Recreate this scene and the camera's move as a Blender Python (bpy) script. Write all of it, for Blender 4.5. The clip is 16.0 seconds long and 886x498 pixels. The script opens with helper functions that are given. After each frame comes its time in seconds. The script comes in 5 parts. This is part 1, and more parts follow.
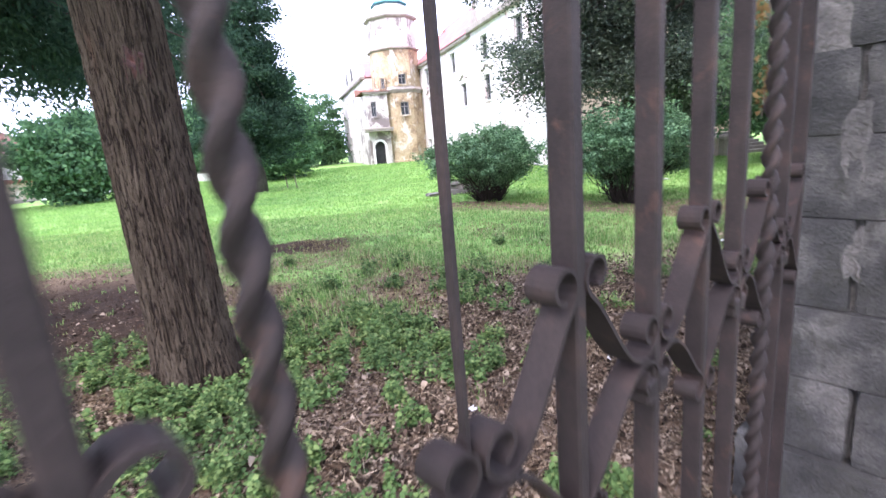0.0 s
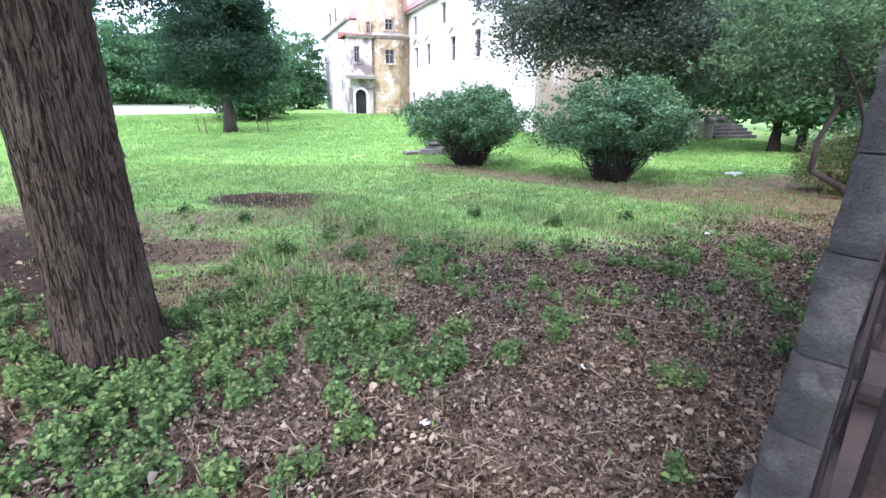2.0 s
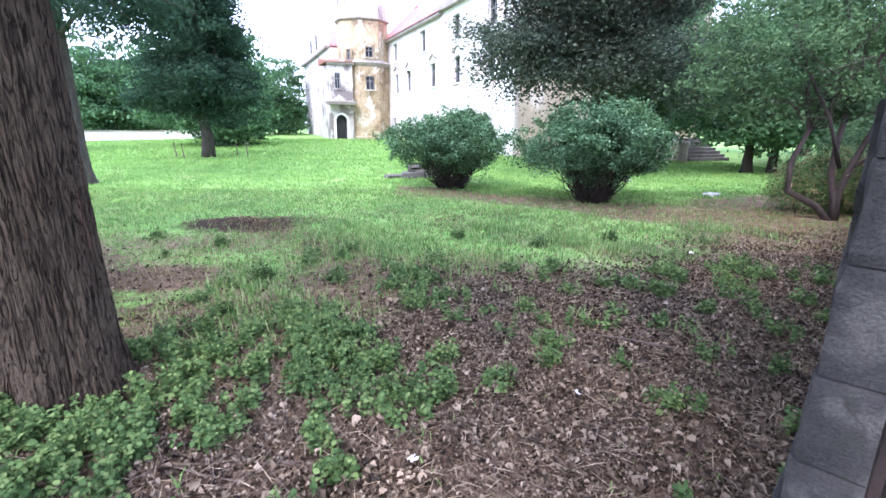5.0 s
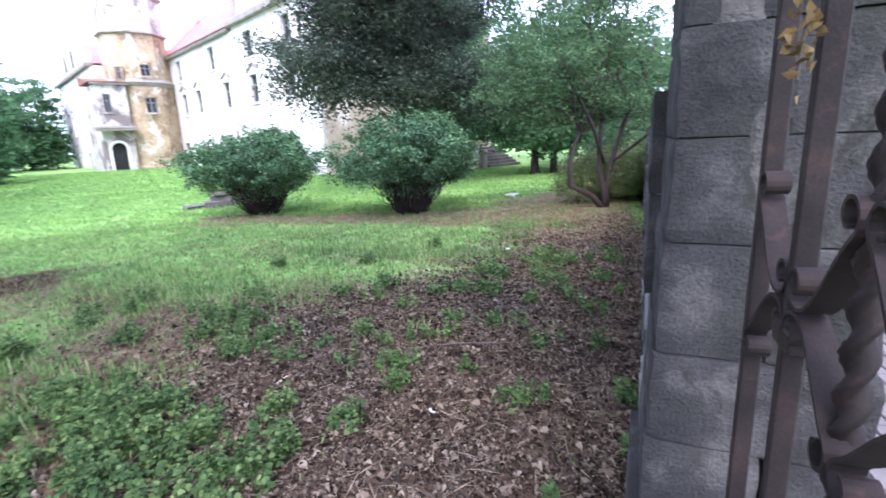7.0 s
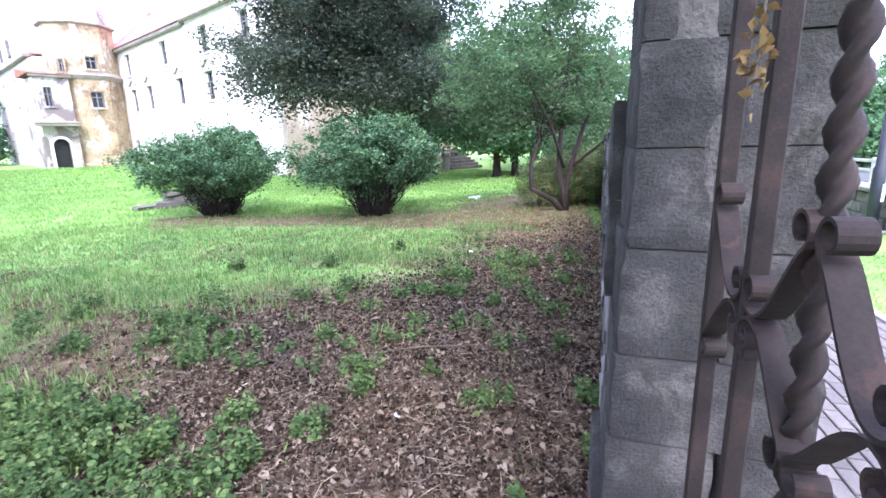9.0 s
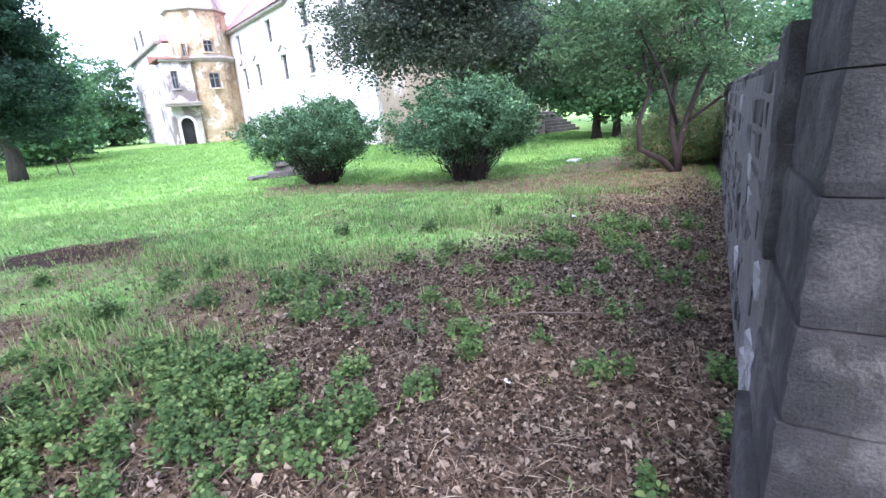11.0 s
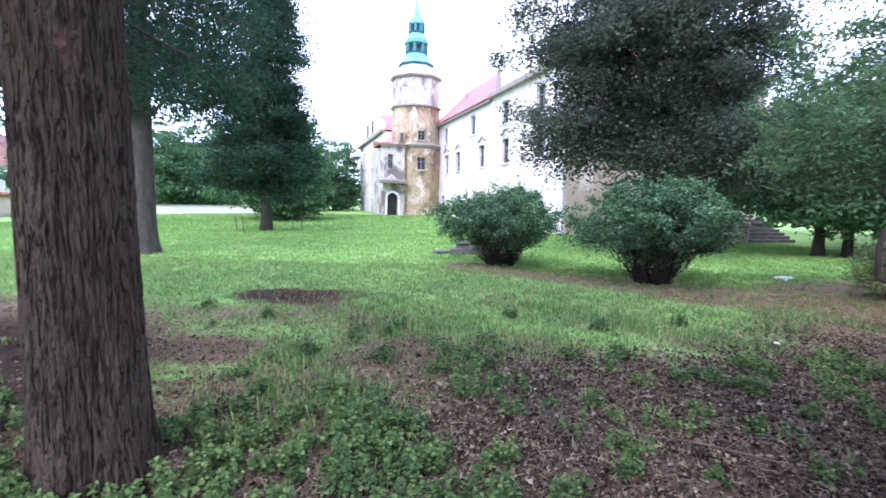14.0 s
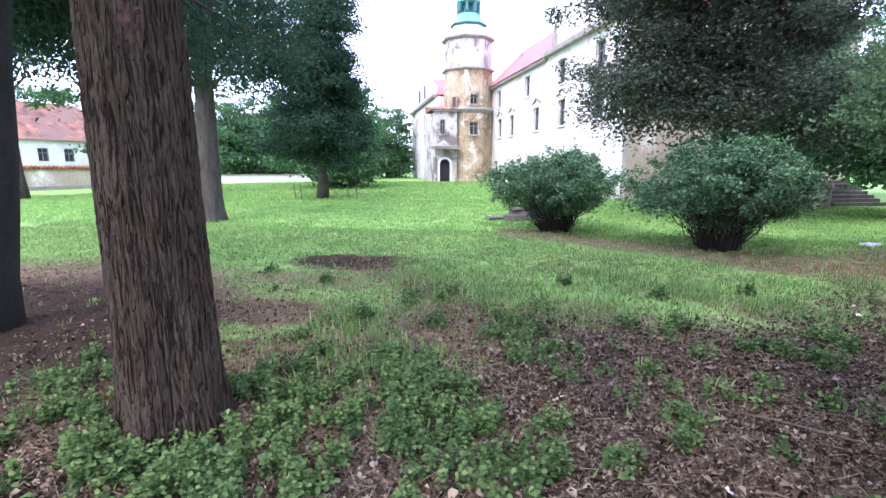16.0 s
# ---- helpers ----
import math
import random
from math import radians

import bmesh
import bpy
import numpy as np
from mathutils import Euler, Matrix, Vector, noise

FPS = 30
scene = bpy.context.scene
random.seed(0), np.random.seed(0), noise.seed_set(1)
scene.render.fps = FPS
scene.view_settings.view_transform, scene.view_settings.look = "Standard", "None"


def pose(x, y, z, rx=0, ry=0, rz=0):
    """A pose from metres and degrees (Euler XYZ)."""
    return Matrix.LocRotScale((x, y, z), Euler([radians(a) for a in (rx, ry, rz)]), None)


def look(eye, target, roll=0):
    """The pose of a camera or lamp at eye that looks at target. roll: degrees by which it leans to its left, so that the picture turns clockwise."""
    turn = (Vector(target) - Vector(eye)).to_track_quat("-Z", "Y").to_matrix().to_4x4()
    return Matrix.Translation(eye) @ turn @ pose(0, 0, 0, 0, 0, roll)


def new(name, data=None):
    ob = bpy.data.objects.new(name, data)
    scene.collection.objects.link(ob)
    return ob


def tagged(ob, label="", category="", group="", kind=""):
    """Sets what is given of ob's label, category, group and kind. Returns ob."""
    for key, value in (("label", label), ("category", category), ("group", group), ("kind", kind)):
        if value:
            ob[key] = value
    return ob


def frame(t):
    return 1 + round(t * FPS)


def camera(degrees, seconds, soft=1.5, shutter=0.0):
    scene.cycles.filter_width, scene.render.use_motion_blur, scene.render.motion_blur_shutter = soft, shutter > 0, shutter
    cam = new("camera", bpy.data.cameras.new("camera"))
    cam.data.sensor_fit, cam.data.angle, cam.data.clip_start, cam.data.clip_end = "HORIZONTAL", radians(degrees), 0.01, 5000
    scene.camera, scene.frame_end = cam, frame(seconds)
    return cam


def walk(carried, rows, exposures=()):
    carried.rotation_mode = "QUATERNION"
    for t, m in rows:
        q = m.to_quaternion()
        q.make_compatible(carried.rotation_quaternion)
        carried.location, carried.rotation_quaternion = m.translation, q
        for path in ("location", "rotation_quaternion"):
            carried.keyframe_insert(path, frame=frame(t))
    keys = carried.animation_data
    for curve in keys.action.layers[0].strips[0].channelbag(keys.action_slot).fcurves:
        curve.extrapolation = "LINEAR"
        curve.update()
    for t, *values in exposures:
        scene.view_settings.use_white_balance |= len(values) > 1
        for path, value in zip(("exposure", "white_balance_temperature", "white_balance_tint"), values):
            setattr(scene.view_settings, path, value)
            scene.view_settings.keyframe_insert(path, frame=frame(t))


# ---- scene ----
cam = camera(86.0, 16.0, shutter=0.4)

PATH = [
    (0, (0.314, -1.07, 1.747), (0.176, 0.878, 1.318), -4.9),
    (0.1, (0.312, -0.988, 1.759), (0.179, 0.959, 1.322), -4.3),
    (0.2, (0.321, -0.919, 1.764), (0.198, 1.025, 1.309), -4.0),
    (0.5, (0.339, -0.745, 1.768), (0.232, 1.201, 1.318), -1.0),
    (1, (0.339, -0.59, 1.786), (0.277, 1.351, 1.307), 1.3),
    (1.5, (0.332, -0.541, 1.804), (0.32, 1.383, 1.257), 0.6),
    (2, (0.348, -0.526, 1.799), (0.315, 1.381, 1.195), 0.6),
    (2.5, (0.358, -0.521, 1.792), (0.316, 1.37, 1.142), 0.1),
    (3, (0.353, -0.503, 1.79), (0.296, 1.377, 1.111), 0.8),
    (3.2, (0.347, -0.496, 1.789), (0.286, 1.382, 1.103), 0.2),
    (5.5, (0.319, -0.329, 1.732), (0.415, 1.615, 1.275), 0.3),
    (6, (0.334, -0.266, 1.751), (0.534, 1.675, 1.314), -0.7),
    (6.5, (0.366, -0.213, 1.737), (0.813, 1.688, 1.308), -2.2),
    (7, (0.361, -0.12, 1.686), (1.107, 1.68, 1.237), -2.5),
    (7.5, (0.355, -0.107, 1.702), (1.272, 1.601, 1.21), -3.1),
    (8, (0.366, -0.109, 1.711), (1.372, 1.556, 1.245), -1.6),
    (8.5, (0.353, -0.109, 1.704), (1.29, 1.6, 1.256), -1.1),
    (9, (0.346, -0.112, 1.699), (1.236, 1.623, 1.252), -1.5),
    (9.5, (0.333, -0.108, 1.692), (1.133, 1.664, 1.221), -0.4),
    (10, (0.283, -0.037, 1.694), (0.967, 1.766, 1.165), -2.6),
    (10.2, (0.265, 0.026, 1.628), (0.874, 1.845, 1.061), -3.6),
    (12.3, (0.29, 0.06, 1.69), (0.690, 1.974, 1.268), -1.9),
    (12.5, (0.255, 0.02, 1.72), (0.606, 1.961, 1.382), -0.9),
    (13, (0.235, -0.04, 1.735), (0.421, 1.938, 1.504), 0.0),
    (13.5, (0.226, -0.07, 1.715), (0.253, 1.921, 1.526), 0.6),
    (14, (0.215, -0.096, 1.694), (0.066, 1.889, 1.499), 1.1),
    (14.5, (0.216, -0.082, 1.682), (-0.067, 1.883, 1.44), 1.1),
    (15, (0.225, -0.073, 1.681), (-0.133, 1.874, 1.394), 1.0),
    (15.5, (0.222, -0.079, 1.69), (-0.149, 1.859, 1.365), -0.1),
    (16, (0.222, -0.072, 1.69), (-0.143, 1.866, 1.353), 0.1),
]
walk(cam, [(t, look(eye, target, roll)) for t, eye, target, roll in PATH],
     [(0, 1.70, 6500, 22), (1.5, 1.68, 6200, 20), (3, 1.74, 6050, 20), (5.5, 1.70, 6000, 20), (7, 1.65, 6000, 21), (8, 2.02, 6050, 22), (9, 2.02, 6100, 22), (10, 1.84, 6150, 21), (12.5, 1.74, 5750, 20), (14, 1.26, 5900, 22), (15, 1.26, 6050, 22), (16, 1.34, 6100, 22)])

# ---- light: an overcast, bright evening sky ----
world = bpy.data.worlds.new("overcast_sky")
scene.world = world
world.use_nodes = True
wn, wl = world.node_tree.nodes, world.node_tree.links
sky = wn.new("ShaderNodeTexSky")
sky.sky_type, sky.sun_disc = "NISHITA", False
sky.sun_elevation, sky.sun_rotation = radians(48), radians(200)
sky.dust_density, sky.air_density = 4.0, 1.0
veil = wn.new("ShaderNodeMix")
veil.data_type = "RGBA"
veil.inputs["Factor"].default_value = 0.75
veil.inputs["B"].default_value = (9.6, 10.8, 14.4, 1)
wl.new(sky.outputs[0], veil.inputs["A"])
wl.new(veil.outputs["Result"], wn["Background"].inputs["Color"])
wn["Background"].inputs["Strength"].default_value = 0.16
sun = new("sun", bpy.data.lights.new("sun", "SUN"))
sun.data.energy, sun.data.angle, sun.data.color = 1.3, radians(25), (1.0, 0.97, 0.95)
sun.matrix_world = look((-14, -30, 40), (0, 0, 0))

# ---- materials ----
def nodes_of(name):
    m = bpy.data.materials.new(name)
    m.use_nodes = True
    t = m.node_tree
    return m, t.nodes, t.links, t.nodes["Principled BSDF"]


def noise_node(n, l, coord, scale, detail=6.0, stretch=(1, 1, 1), rough=0.6, distort=0.0):
    mp = n.new("ShaderNodeMapping")
    mp.inputs["Scale"].default_value = stretch
    l.new(coord, mp.inputs["Vector"])
    t = n.new("ShaderNodeTexNoise")
    t.inputs["Scale"].default_value = scale
    t.inputs["Detail"].default_value = detail
    t.inputs["Roughness"].default_value = rough
    t.inputs["Distortion"].default_value = distort
    l.new(mp.outputs[0], t.inputs["Vector"])
    return t.outputs["Fac"]


def ramp(n, l, fac, stops):
    r = n.new("ShaderNodeValToRGB")
    e = r.color_ramp.elements
    while len(e) < len(stops):
        e.new(0.5)
    for k, (pos, c) in enumerate(stops):
        e[k].position = pos
        e[k].color = (*c, 1)
    l.new(fac, r.inputs[0])
    return r.outputs[0]


def mix(n, l, fac, a, b, mode="MIX"):
    x = n.new("ShaderNodeMix")
    x.data_type, x.blend_type = "RGBA", mode
    for sock, v in (("Factor", fac), ("A", a), ("B", b)):
        if isinstance(v, (int, float)):
            x.inputs[sock].default_value = v
        elif isinstance(v, tuple):
            x.inputs[sock].default_value = (*v, 1)
        else:
            l.new(v, x.inputs[sock])
    return x.outputs["Result"]


def bump(n, l, height, strength, dist, p):
    b = n.new("ShaderNodeBump")
    b.inputs["Strength"].default_value = strength
    b.inputs["Distance"].default_value = dist
    l.new(height, b.inputs["Height"])
    l.new(b.outputs[0], p.inputs["Normal"])


def surface(name, stops, scale=3.0, stretch=(1, 1, 1), rough=0.85, metal=0.0, grain=60.0, grain_amount=0.35, relief=0.3, depth=0.01, stain=None, vary=0.0, spec=0.5):
    """A plain surface: large stains by a ramp, fine grain over it, relief, and an optional second stain (colour, scale, low, high)."""
    m, n, l, p = nodes_of(name)
    pos = n.new("ShaderNodeNewGeometry").outputs["Position"]
    col = ramp(n, l, noise_node(n, l, pos, scale, 8, stretch), stops)
    fine = noise_node(n, l, pos, grain, 5, stretch)
    col = mix(n, l, grain_amount, col, ramp(n, l, fine, [(0.3, (0.25, 0.25, 0.25)), (0.7, (1.0, 1.0, 1.0))]), "MULTIPLY")
    if stain:
        sf = noise_node(n, l, pos, stain[1], 10, stretch, 0.7, 0.6)
        mask = ramp(n, l, sf, [(stain[2], (0, 0, 0)), (stain[3], (1, 1, 1))])
        col = mix(n, l, mask, col, stain[0])
    if vary:
        rnd = n.new("ShaderNodeObjectInfo").outputs["Random"]
        col = mix(n, l, vary, col, ramp(n, l, rnd, [(0, (0.45, 0.45, 0.45)), (1, (1.3, 1.25, 1.2))]), "MULTIPLY")
    l.new(col, p.inputs["Base Color"])
    p.inputs["Roughness"].default_value = rough
    p.inputs["Metallic"].default_value = metal
    p.inputs["Specular IOR Level"].default_value = spec
    bump(n, l, fine, relief, depth, p)
    return m


def foliage(name, dark, mid, light, rough=0.55, through_light=0.3, spec=0.35):
    m, n, l, p = nodes_of(name)
    g = n.new("ShaderNodeNewGeometry")
    col = ramp(n, l, g.outputs["Random Per Island"], [(0.0, dark), (0.55, mid), (1.0, light)])
    big = noise_node(n, l, g.outputs["Position"], 0.9, 3)
    col = mix(n, l, 0.6, col, ramp(n, l, big, [(0.3, (0.6, 0.65, 0.7)), (0.7, (1.25, 1.2, 1.0))]), "MULTIPLY")
    l.new(col, p.inputs["Base Color"])
    p.inputs["Roughness"].default_value = rough
    p.inputs["Specular IOR Level"].default_value = spec
    tr = n.new("ShaderNodeBsdfTranslucent")
    l.new(col, tr.inputs["Color"])
    mx = n.new("ShaderNodeMixShader")
    mx.inputs[0].default_value = through_light
    l.new(p.outputs[0], mx.inputs[1])
    l.new(tr.outputs[0], mx.inputs[2])
    l.new(mx.outputs[0], n["Material Output"].inputs["Surface"])
    return m


def furrowed_bark():
    """Old bark: long pale ridges between dark, branching furrows, with rusty streaks."""
    m, n, l, p = nodes_of("furrowed_brown_bark")
    pos = n.new("ShaderNodeNewGeometry").outputs["Position"]
    a = noise_node(n, l, pos, 24.0, 1.5, (1, 1, 0.075), 0.5, 0.5)
    b = noise_node(n, l, pos, 50.0, 1.5, (1, 1, 0.10), 0.5, 0.5)
    fine = noise_node(n, l, pos, 110.0, 5, (1, 1, 0.5), 0.7)
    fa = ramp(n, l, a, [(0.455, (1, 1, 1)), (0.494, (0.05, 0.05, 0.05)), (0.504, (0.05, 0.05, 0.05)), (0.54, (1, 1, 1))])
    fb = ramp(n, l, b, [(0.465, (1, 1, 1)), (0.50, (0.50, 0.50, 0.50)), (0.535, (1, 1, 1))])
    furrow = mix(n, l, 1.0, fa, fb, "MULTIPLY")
    tone = ramp(n, l, noise_node(n, l, pos, 4.0, 6, (1, 1, 0.3)), [(0.35, (0.056, 0.041, 0.029)), (0.55, (0.075, 0.058, 0.041)), (0.7, (0.099, 0.079, 0.056))])
    rust = ramp(n, l, noise_node(n, l, pos, 2.2, 8, (1, 1, 0.22), 0.6, 0.8), [(0.57, (0, 0, 0)), (0.70, (0.8, 0.8, 0.8))])
    tone = mix(n, l, rust, tone, (0.140, 0.078, 0.050))
    tone = mix(n, l, 0.5, tone, ramp(n, l, fine, [(0.3, (0.4, 0.4, 0.4)), (0.7, (1.2, 1.2, 1.2))]), "MULTIPLY")
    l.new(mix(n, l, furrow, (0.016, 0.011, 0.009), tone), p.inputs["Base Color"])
    p.inputs["Roughness"].default_value = 0.97
    p.inputs["Specular IOR Level"].default_value = 0.12
    bump(n, l, mix(n, l, 0.25, furrow, fine), 1.0, 0.03, p)
    return m


M = {}
M["plaster"] = surface("weathered_white_plaster", [(0.3, (0.62, 0.585, 0.56)), (0.5, (0.80, 0.79, 0.775)), (0.75, (0.76, 0.72, 0.70))], 0.55, (1, 1, 0.5), 0.9, grain=7, grain_amount=0.3, relief=0.2, depth=0.03, stain=((0.56, 0.38, 0.37), 0.75, 0.51, 0.66))
M["ochre"] = surface("peeling_ochre_plaster", [(0.36, (0.23, 0.165, 0.105)), (0.48, (0.41, 0.31, 0.19)), (0.66, (0.50, 0.41, 0.28))], 0.75, (1, 1, 0.8), 0.92, grain=6, grain_amount=0.45, relief=0.3, depth=0.04, stain=((0.52, 0.47, 0.39), 0.8, 0.53, 0.60))
M["upper_tower"] = surface("patchy_grey_white_plaster", [(0.35, (0.42, 0.38, 0.33)), (0.6, (0.56, 0.53, 0.49))], 0.8, (1, 1, 0.7), 0.92, grain=6, grain_amount=0.35, relief=0.3, depth=0.04, stain=((0.17, 0.145, 0.135), 0.7, 0.51, 0.58))
M["beige"] = surface("worn_beige_plaster", [(0.3, (0.40, 0.31, 0.23)), (0.7, (0.53, 0.45, 0.35))], 0.5, (1, 1, 0.5), 0.92, grain=8, grain_amount=0.3, stain=((0.75, 0.70, 0.64), 0.5, 0.55, 0.65))
M["stone_trim"] = surface("grey_stone_trim", [(0.3, (0.24, 0.21, 0.18)), (0.7, (0.38, 0.34, 0.30))], 1.5, rough=0.9, grain=20)
M["white_trim"] = surface("white_plaster_trim", [(0.3, (0.62, 0.60, 0.58)), (0.7, (0.78, 0.77, 0.75))], 1.2, rough=0.9, grain=20, grain_amount=0.25)
M["roof"] = surface("red_clay_roof", [(0.3, (0.36, 0.125, 0.120)), (0.7, (0.48, 0.19, 0.18))], 1.0, rough=0.85, grain=14, grain_amount=0.3)
M["patched_roof"] = surface("patched_tile_roof", [(0.36, (0.09, 0.048, 0.038)), (0.5, (0.25, 0.110, 0.072)), (0.68, (0.36, 0.19, 0.13))], 0.9, (1, 1, 1), 0.9, grain=5, grain_amount=0.45, stain=((0.16, 0.095, 0.075), 0.5, 0.46, 0.56))
M["old_tile"] = surface("old_clay_tiles", [(0.3, (0.14, 0.055, 0.036)), (0.5, (0.29, 0.115, 0.070)), (0.7, (0.33, 0.19, 0.13))], 1.2, rough=0.9, grain=12, vary=0.7)
M["copper"] = surface("green_copper", [(0.3, (0.10, 0.36, 0.36)), (0.7, (0.20, 0.52, 0.50))], 1.5, (1, 1, 0.3), 0.6, 0.0, 10)
M["copper_dark"] = surface("dark_copper_edge", [(0.3, (0.03, 0.13, 0.16)), (0.7, (0.05, 0.20, 0.22))], 1.5, rough=0.6, grain=10)
M["zinc"] = surface("pale_lead_sheet", [(0.3, (0.40, 0.41, 0.42)), (0.7, (0.53, 0.54, 0.55))], 1.0, rough=0.6, grain=8)
M["frame"] = surface("grey_window_frame", [(0.3, (0.16, 0.16, 0.16)), (0.7, (0.24, 0.24, 0.24))], 3, rough=0.7)
# near-black colour in place of shade inside rooms, doorway and dormer
M["dark"] = surface("painted_room_shade", [(0.3, (0.012, 0.012, 0.014)), (0.7, (0.03, 0.03, 0.032))], 1, rough=0.9)
M["pipe"] = surface("rusty_drain_pipe", [(0.3, (0.14, 0.10, 0.08)), (0.7, (0.26, 0.20, 0.17))], 2, rough=0.7)
M["stone"] = surface("grey_granite_block", [(0.32, (0.022, 0.022, 0.021)), (0.5, (0.056, 0.055, 0.053)), (0.68, (0.130, 0.124, 0.114))], 3.6, rough=0.95, grain=95, grain_amount=0.6, relief=0.9, depth=0.012, stain=((0.034, 0.034, 0.029), 6.0, 0.52, 0.62), vary=0.18, spec=0.3)
M["mortar"] = surface("crumbling_mortar", [(0.3, (0.065, 0.061, 0.057)), (0.7, (0.135, 0.125, 0.114))], 5, rough=0.95, grain=50, grain_amount=0.5, relief=0.9, depth=0.02)
M["pale_stone"] = surface("pale_wall_stone", [(0.3, (0.16, 0.16, 0.16)), (0.7, (0.33, 0.325, 0.32))], 4, rough=0.93, grain=50, grain_amount=0.4, relief=0.7, depth=0.015, vary=0.5)
M["iron"] = surface("rusty_brown_iron", [(0.3, (0.014, 0.0098, 0.0090)), (0.55, (0.026, 0.0185, 0.0170)), (0.8, (0.056, 0.034, 0.027))], 9, rough=0.74, metal=0.1, grain=140, grain_amount=0.4, relief=0.4, depth=0.003, stain=((0.070, 0.036, 0.025), 14, 0.58, 0.78), spec=0.25)
M["bark"] = furrowed_bark()
M["bark_grey"] = surface("grey_brown_bark", [(0.3, (0.046, 0.042, 0.036)), (0.7, (0.100, 0.088, 0.076))], 8, (1, 1, 0.3), 0.95, grain=40, grain_amount=0.5, relief=0.8, depth=0.02, spec=0.2)
M["bark_green"] = surface("mossy_dark_bark", [(0.3, (0.017, 0.018, 0.015)), (0.7, (0.036, 0.039, 0.032))], 6, (1, 1, 0.3), 0.95, grain=40, grain_amount=0.4, relief=0.8, depth=0.02, spec=0.2)
M["bark_dark"] = surface("dark_stem_bark", [(0.3, (0.030, 0.024, 0.020)), (0.7, (0.085, 0.066, 0.055))], 8, (1, 1, 0.4), 0.95, grain=50, grain_amount=0.4, spec=0.2)
M["twig"] = surface("dry_twig", [(0.3, (0.075, 0.052, 0.042)), (0.7, (0.20, 0.155, 0.125))], 5, rough=0.9, grain=60)
M["pale_wood"] = surface("split_pale_wood", [(0.3, (0.48, 0.38, 0.27)), (0.7, (0.66, 0.56, 0.44))], 8, rough=0.85, grain=60)
M["litter_leaf"] = foliage("dry_brown_leaves", (0.020, 0.014, 0.010), (0.090, 0.062, 0.045), (0.36, 0.290, 0.228), 0.85, 0.08, 0.2)
M["stalk"] = foliage("pale_dry_stalks", (0.075, 0.052, 0.038), (0.20, 0.150, 0.110), (0.42, 0.34, 0.26), 0.85, 0.05, 0.15)
M["bits"] = foliage("bark_and_needle_bits", (0.026, 0.016, 0.012), (0.075, 0.046, 0.034), (0.19, 0.135, 0.10), 0.9, 0.05, 0.1)
M["dry_grass"] = foliage("dry_grass_blades", (0.10, 0.085, 0.045), (0.20, 0.175, 0.090), (0.34, 0.29, 0.18), 0.85, 0.2, 0.1)
M["black_stem"] = surface("blackish_stem_bark", [(0.3, (0.019, 0.016, 0.014)), (0.7, (0.061, 0.050, 0.043))], 8, (1, 1, 0.4), 0.95, grain=50, grain_amount=0.4, spec=0.15)
M["straw"] = foliage("dead_leaf_on_gate", (0.13, 0.080, 0.032), (0.22, 0.14, 0.055), (0.32, 0.22, 0.10), 0.9, 0.2, 0.1)
M["nettle"] = foliage("nettle_leaves", (0.046, 0.087, 0.032), (0.091, 0.166, 0.057), (0.202, 0.277, 0.104), 0.75, 0.3, 0.15)
M["grass_near"] = foliage("rough_meadow_grass", (0.097, 0.185, 0.061), (0.179, 0.316, 0.097), (0.383, 0.422, 0.208), 0.85, 0.3, 0.08)
M["grass"] = foliage("meadow_grass", (0.135, 0.262, 0.074), (0.205, 0.390, 0.108), (0.330, 0.450, 0.185), 0.8, 0.35, 0.1)
M["maple"] = foliage("dark_maple_leaves", (0.052, 0.072, 0.060), (0.083, 0.112, 0.087), (0.138, 0.165, 0.121), 0.85, 0.4, 0.04)
M["bush"] = foliage("blue_green_bush_leaves", (0.035, 0.078, 0.041), (0.083, 0.172, 0.087), (0.208, 0.346, 0.188), 0.6, 0.3, 0.15)
M["shrub"] = foliage("light_green_shrub_leaves", (0.063, 0.113, 0.060), (0.091, 0.162, 0.082), (0.140, 0.220, 0.107), 0.85, 0.35, 0.08)
M["conifer"] = foliage("dark_green_conifer_sprays", (0.024, 0.050, 0.036), (0.035, 0.072, 0.048), (0.052, 0.095, 0.060), 0.95, 0.3, 0.04)
M["far_leaf"] = foliage("distant_foliage", (0.056, 0.121, 0.065), (0.084, 0.174, 0.087), (0.129, 0.235, 0.112), 0.9, 0.25, 0.05)
M["hedge"] = foliage("reddish_hedge_leaves", (0.080, 0.160, 0.055), (0.170, 0.285, 0.100), (0.400, 0.270, 0.165), 0.6, 0.3, 0.3)
M["paving"] = surface("grey_pink_paving_brick", [(0.3, (0.105, 0.095, 0.092)), (0.7, (0.185, 0.165, 0.158))], 3, rough=0.9, grain=80, vary=0.45)
M["joint"] = surface("sandy_joint", [(0.3, (0.045, 0.040, 0.034)), (0.7, (0.085, 0.076, 0.064))], 6, rough=0.95)
M["kerb"] = surface("concrete_kerb", [(0.3, (0.40, 0.39, 0.37)), (0.7, (0.55, 0.54, 0.52))], 4, rough=0.9)
M["lamp_metal"] = surface("dark_blue_grey_paint", [(0.3, (0.018, 0.022, 0.034)), (0.7, (0.03, 0.035, 0.05))], 4, rough=0.5)
M["white_paper"] = surface("white_litter", [(0.3, (0.70, 0.71, 0.74)), (0.7, (0.82, 0.83, 0.85))], 8, rough=0.7)
M["slab"] = surface("weathered_stone_slab", [(0.3, (0.075, 0.073, 0.066)), (0.7, (0.175, 0.168, 0.152))], 4, rough=0.95, grain=40, vary=0.5)

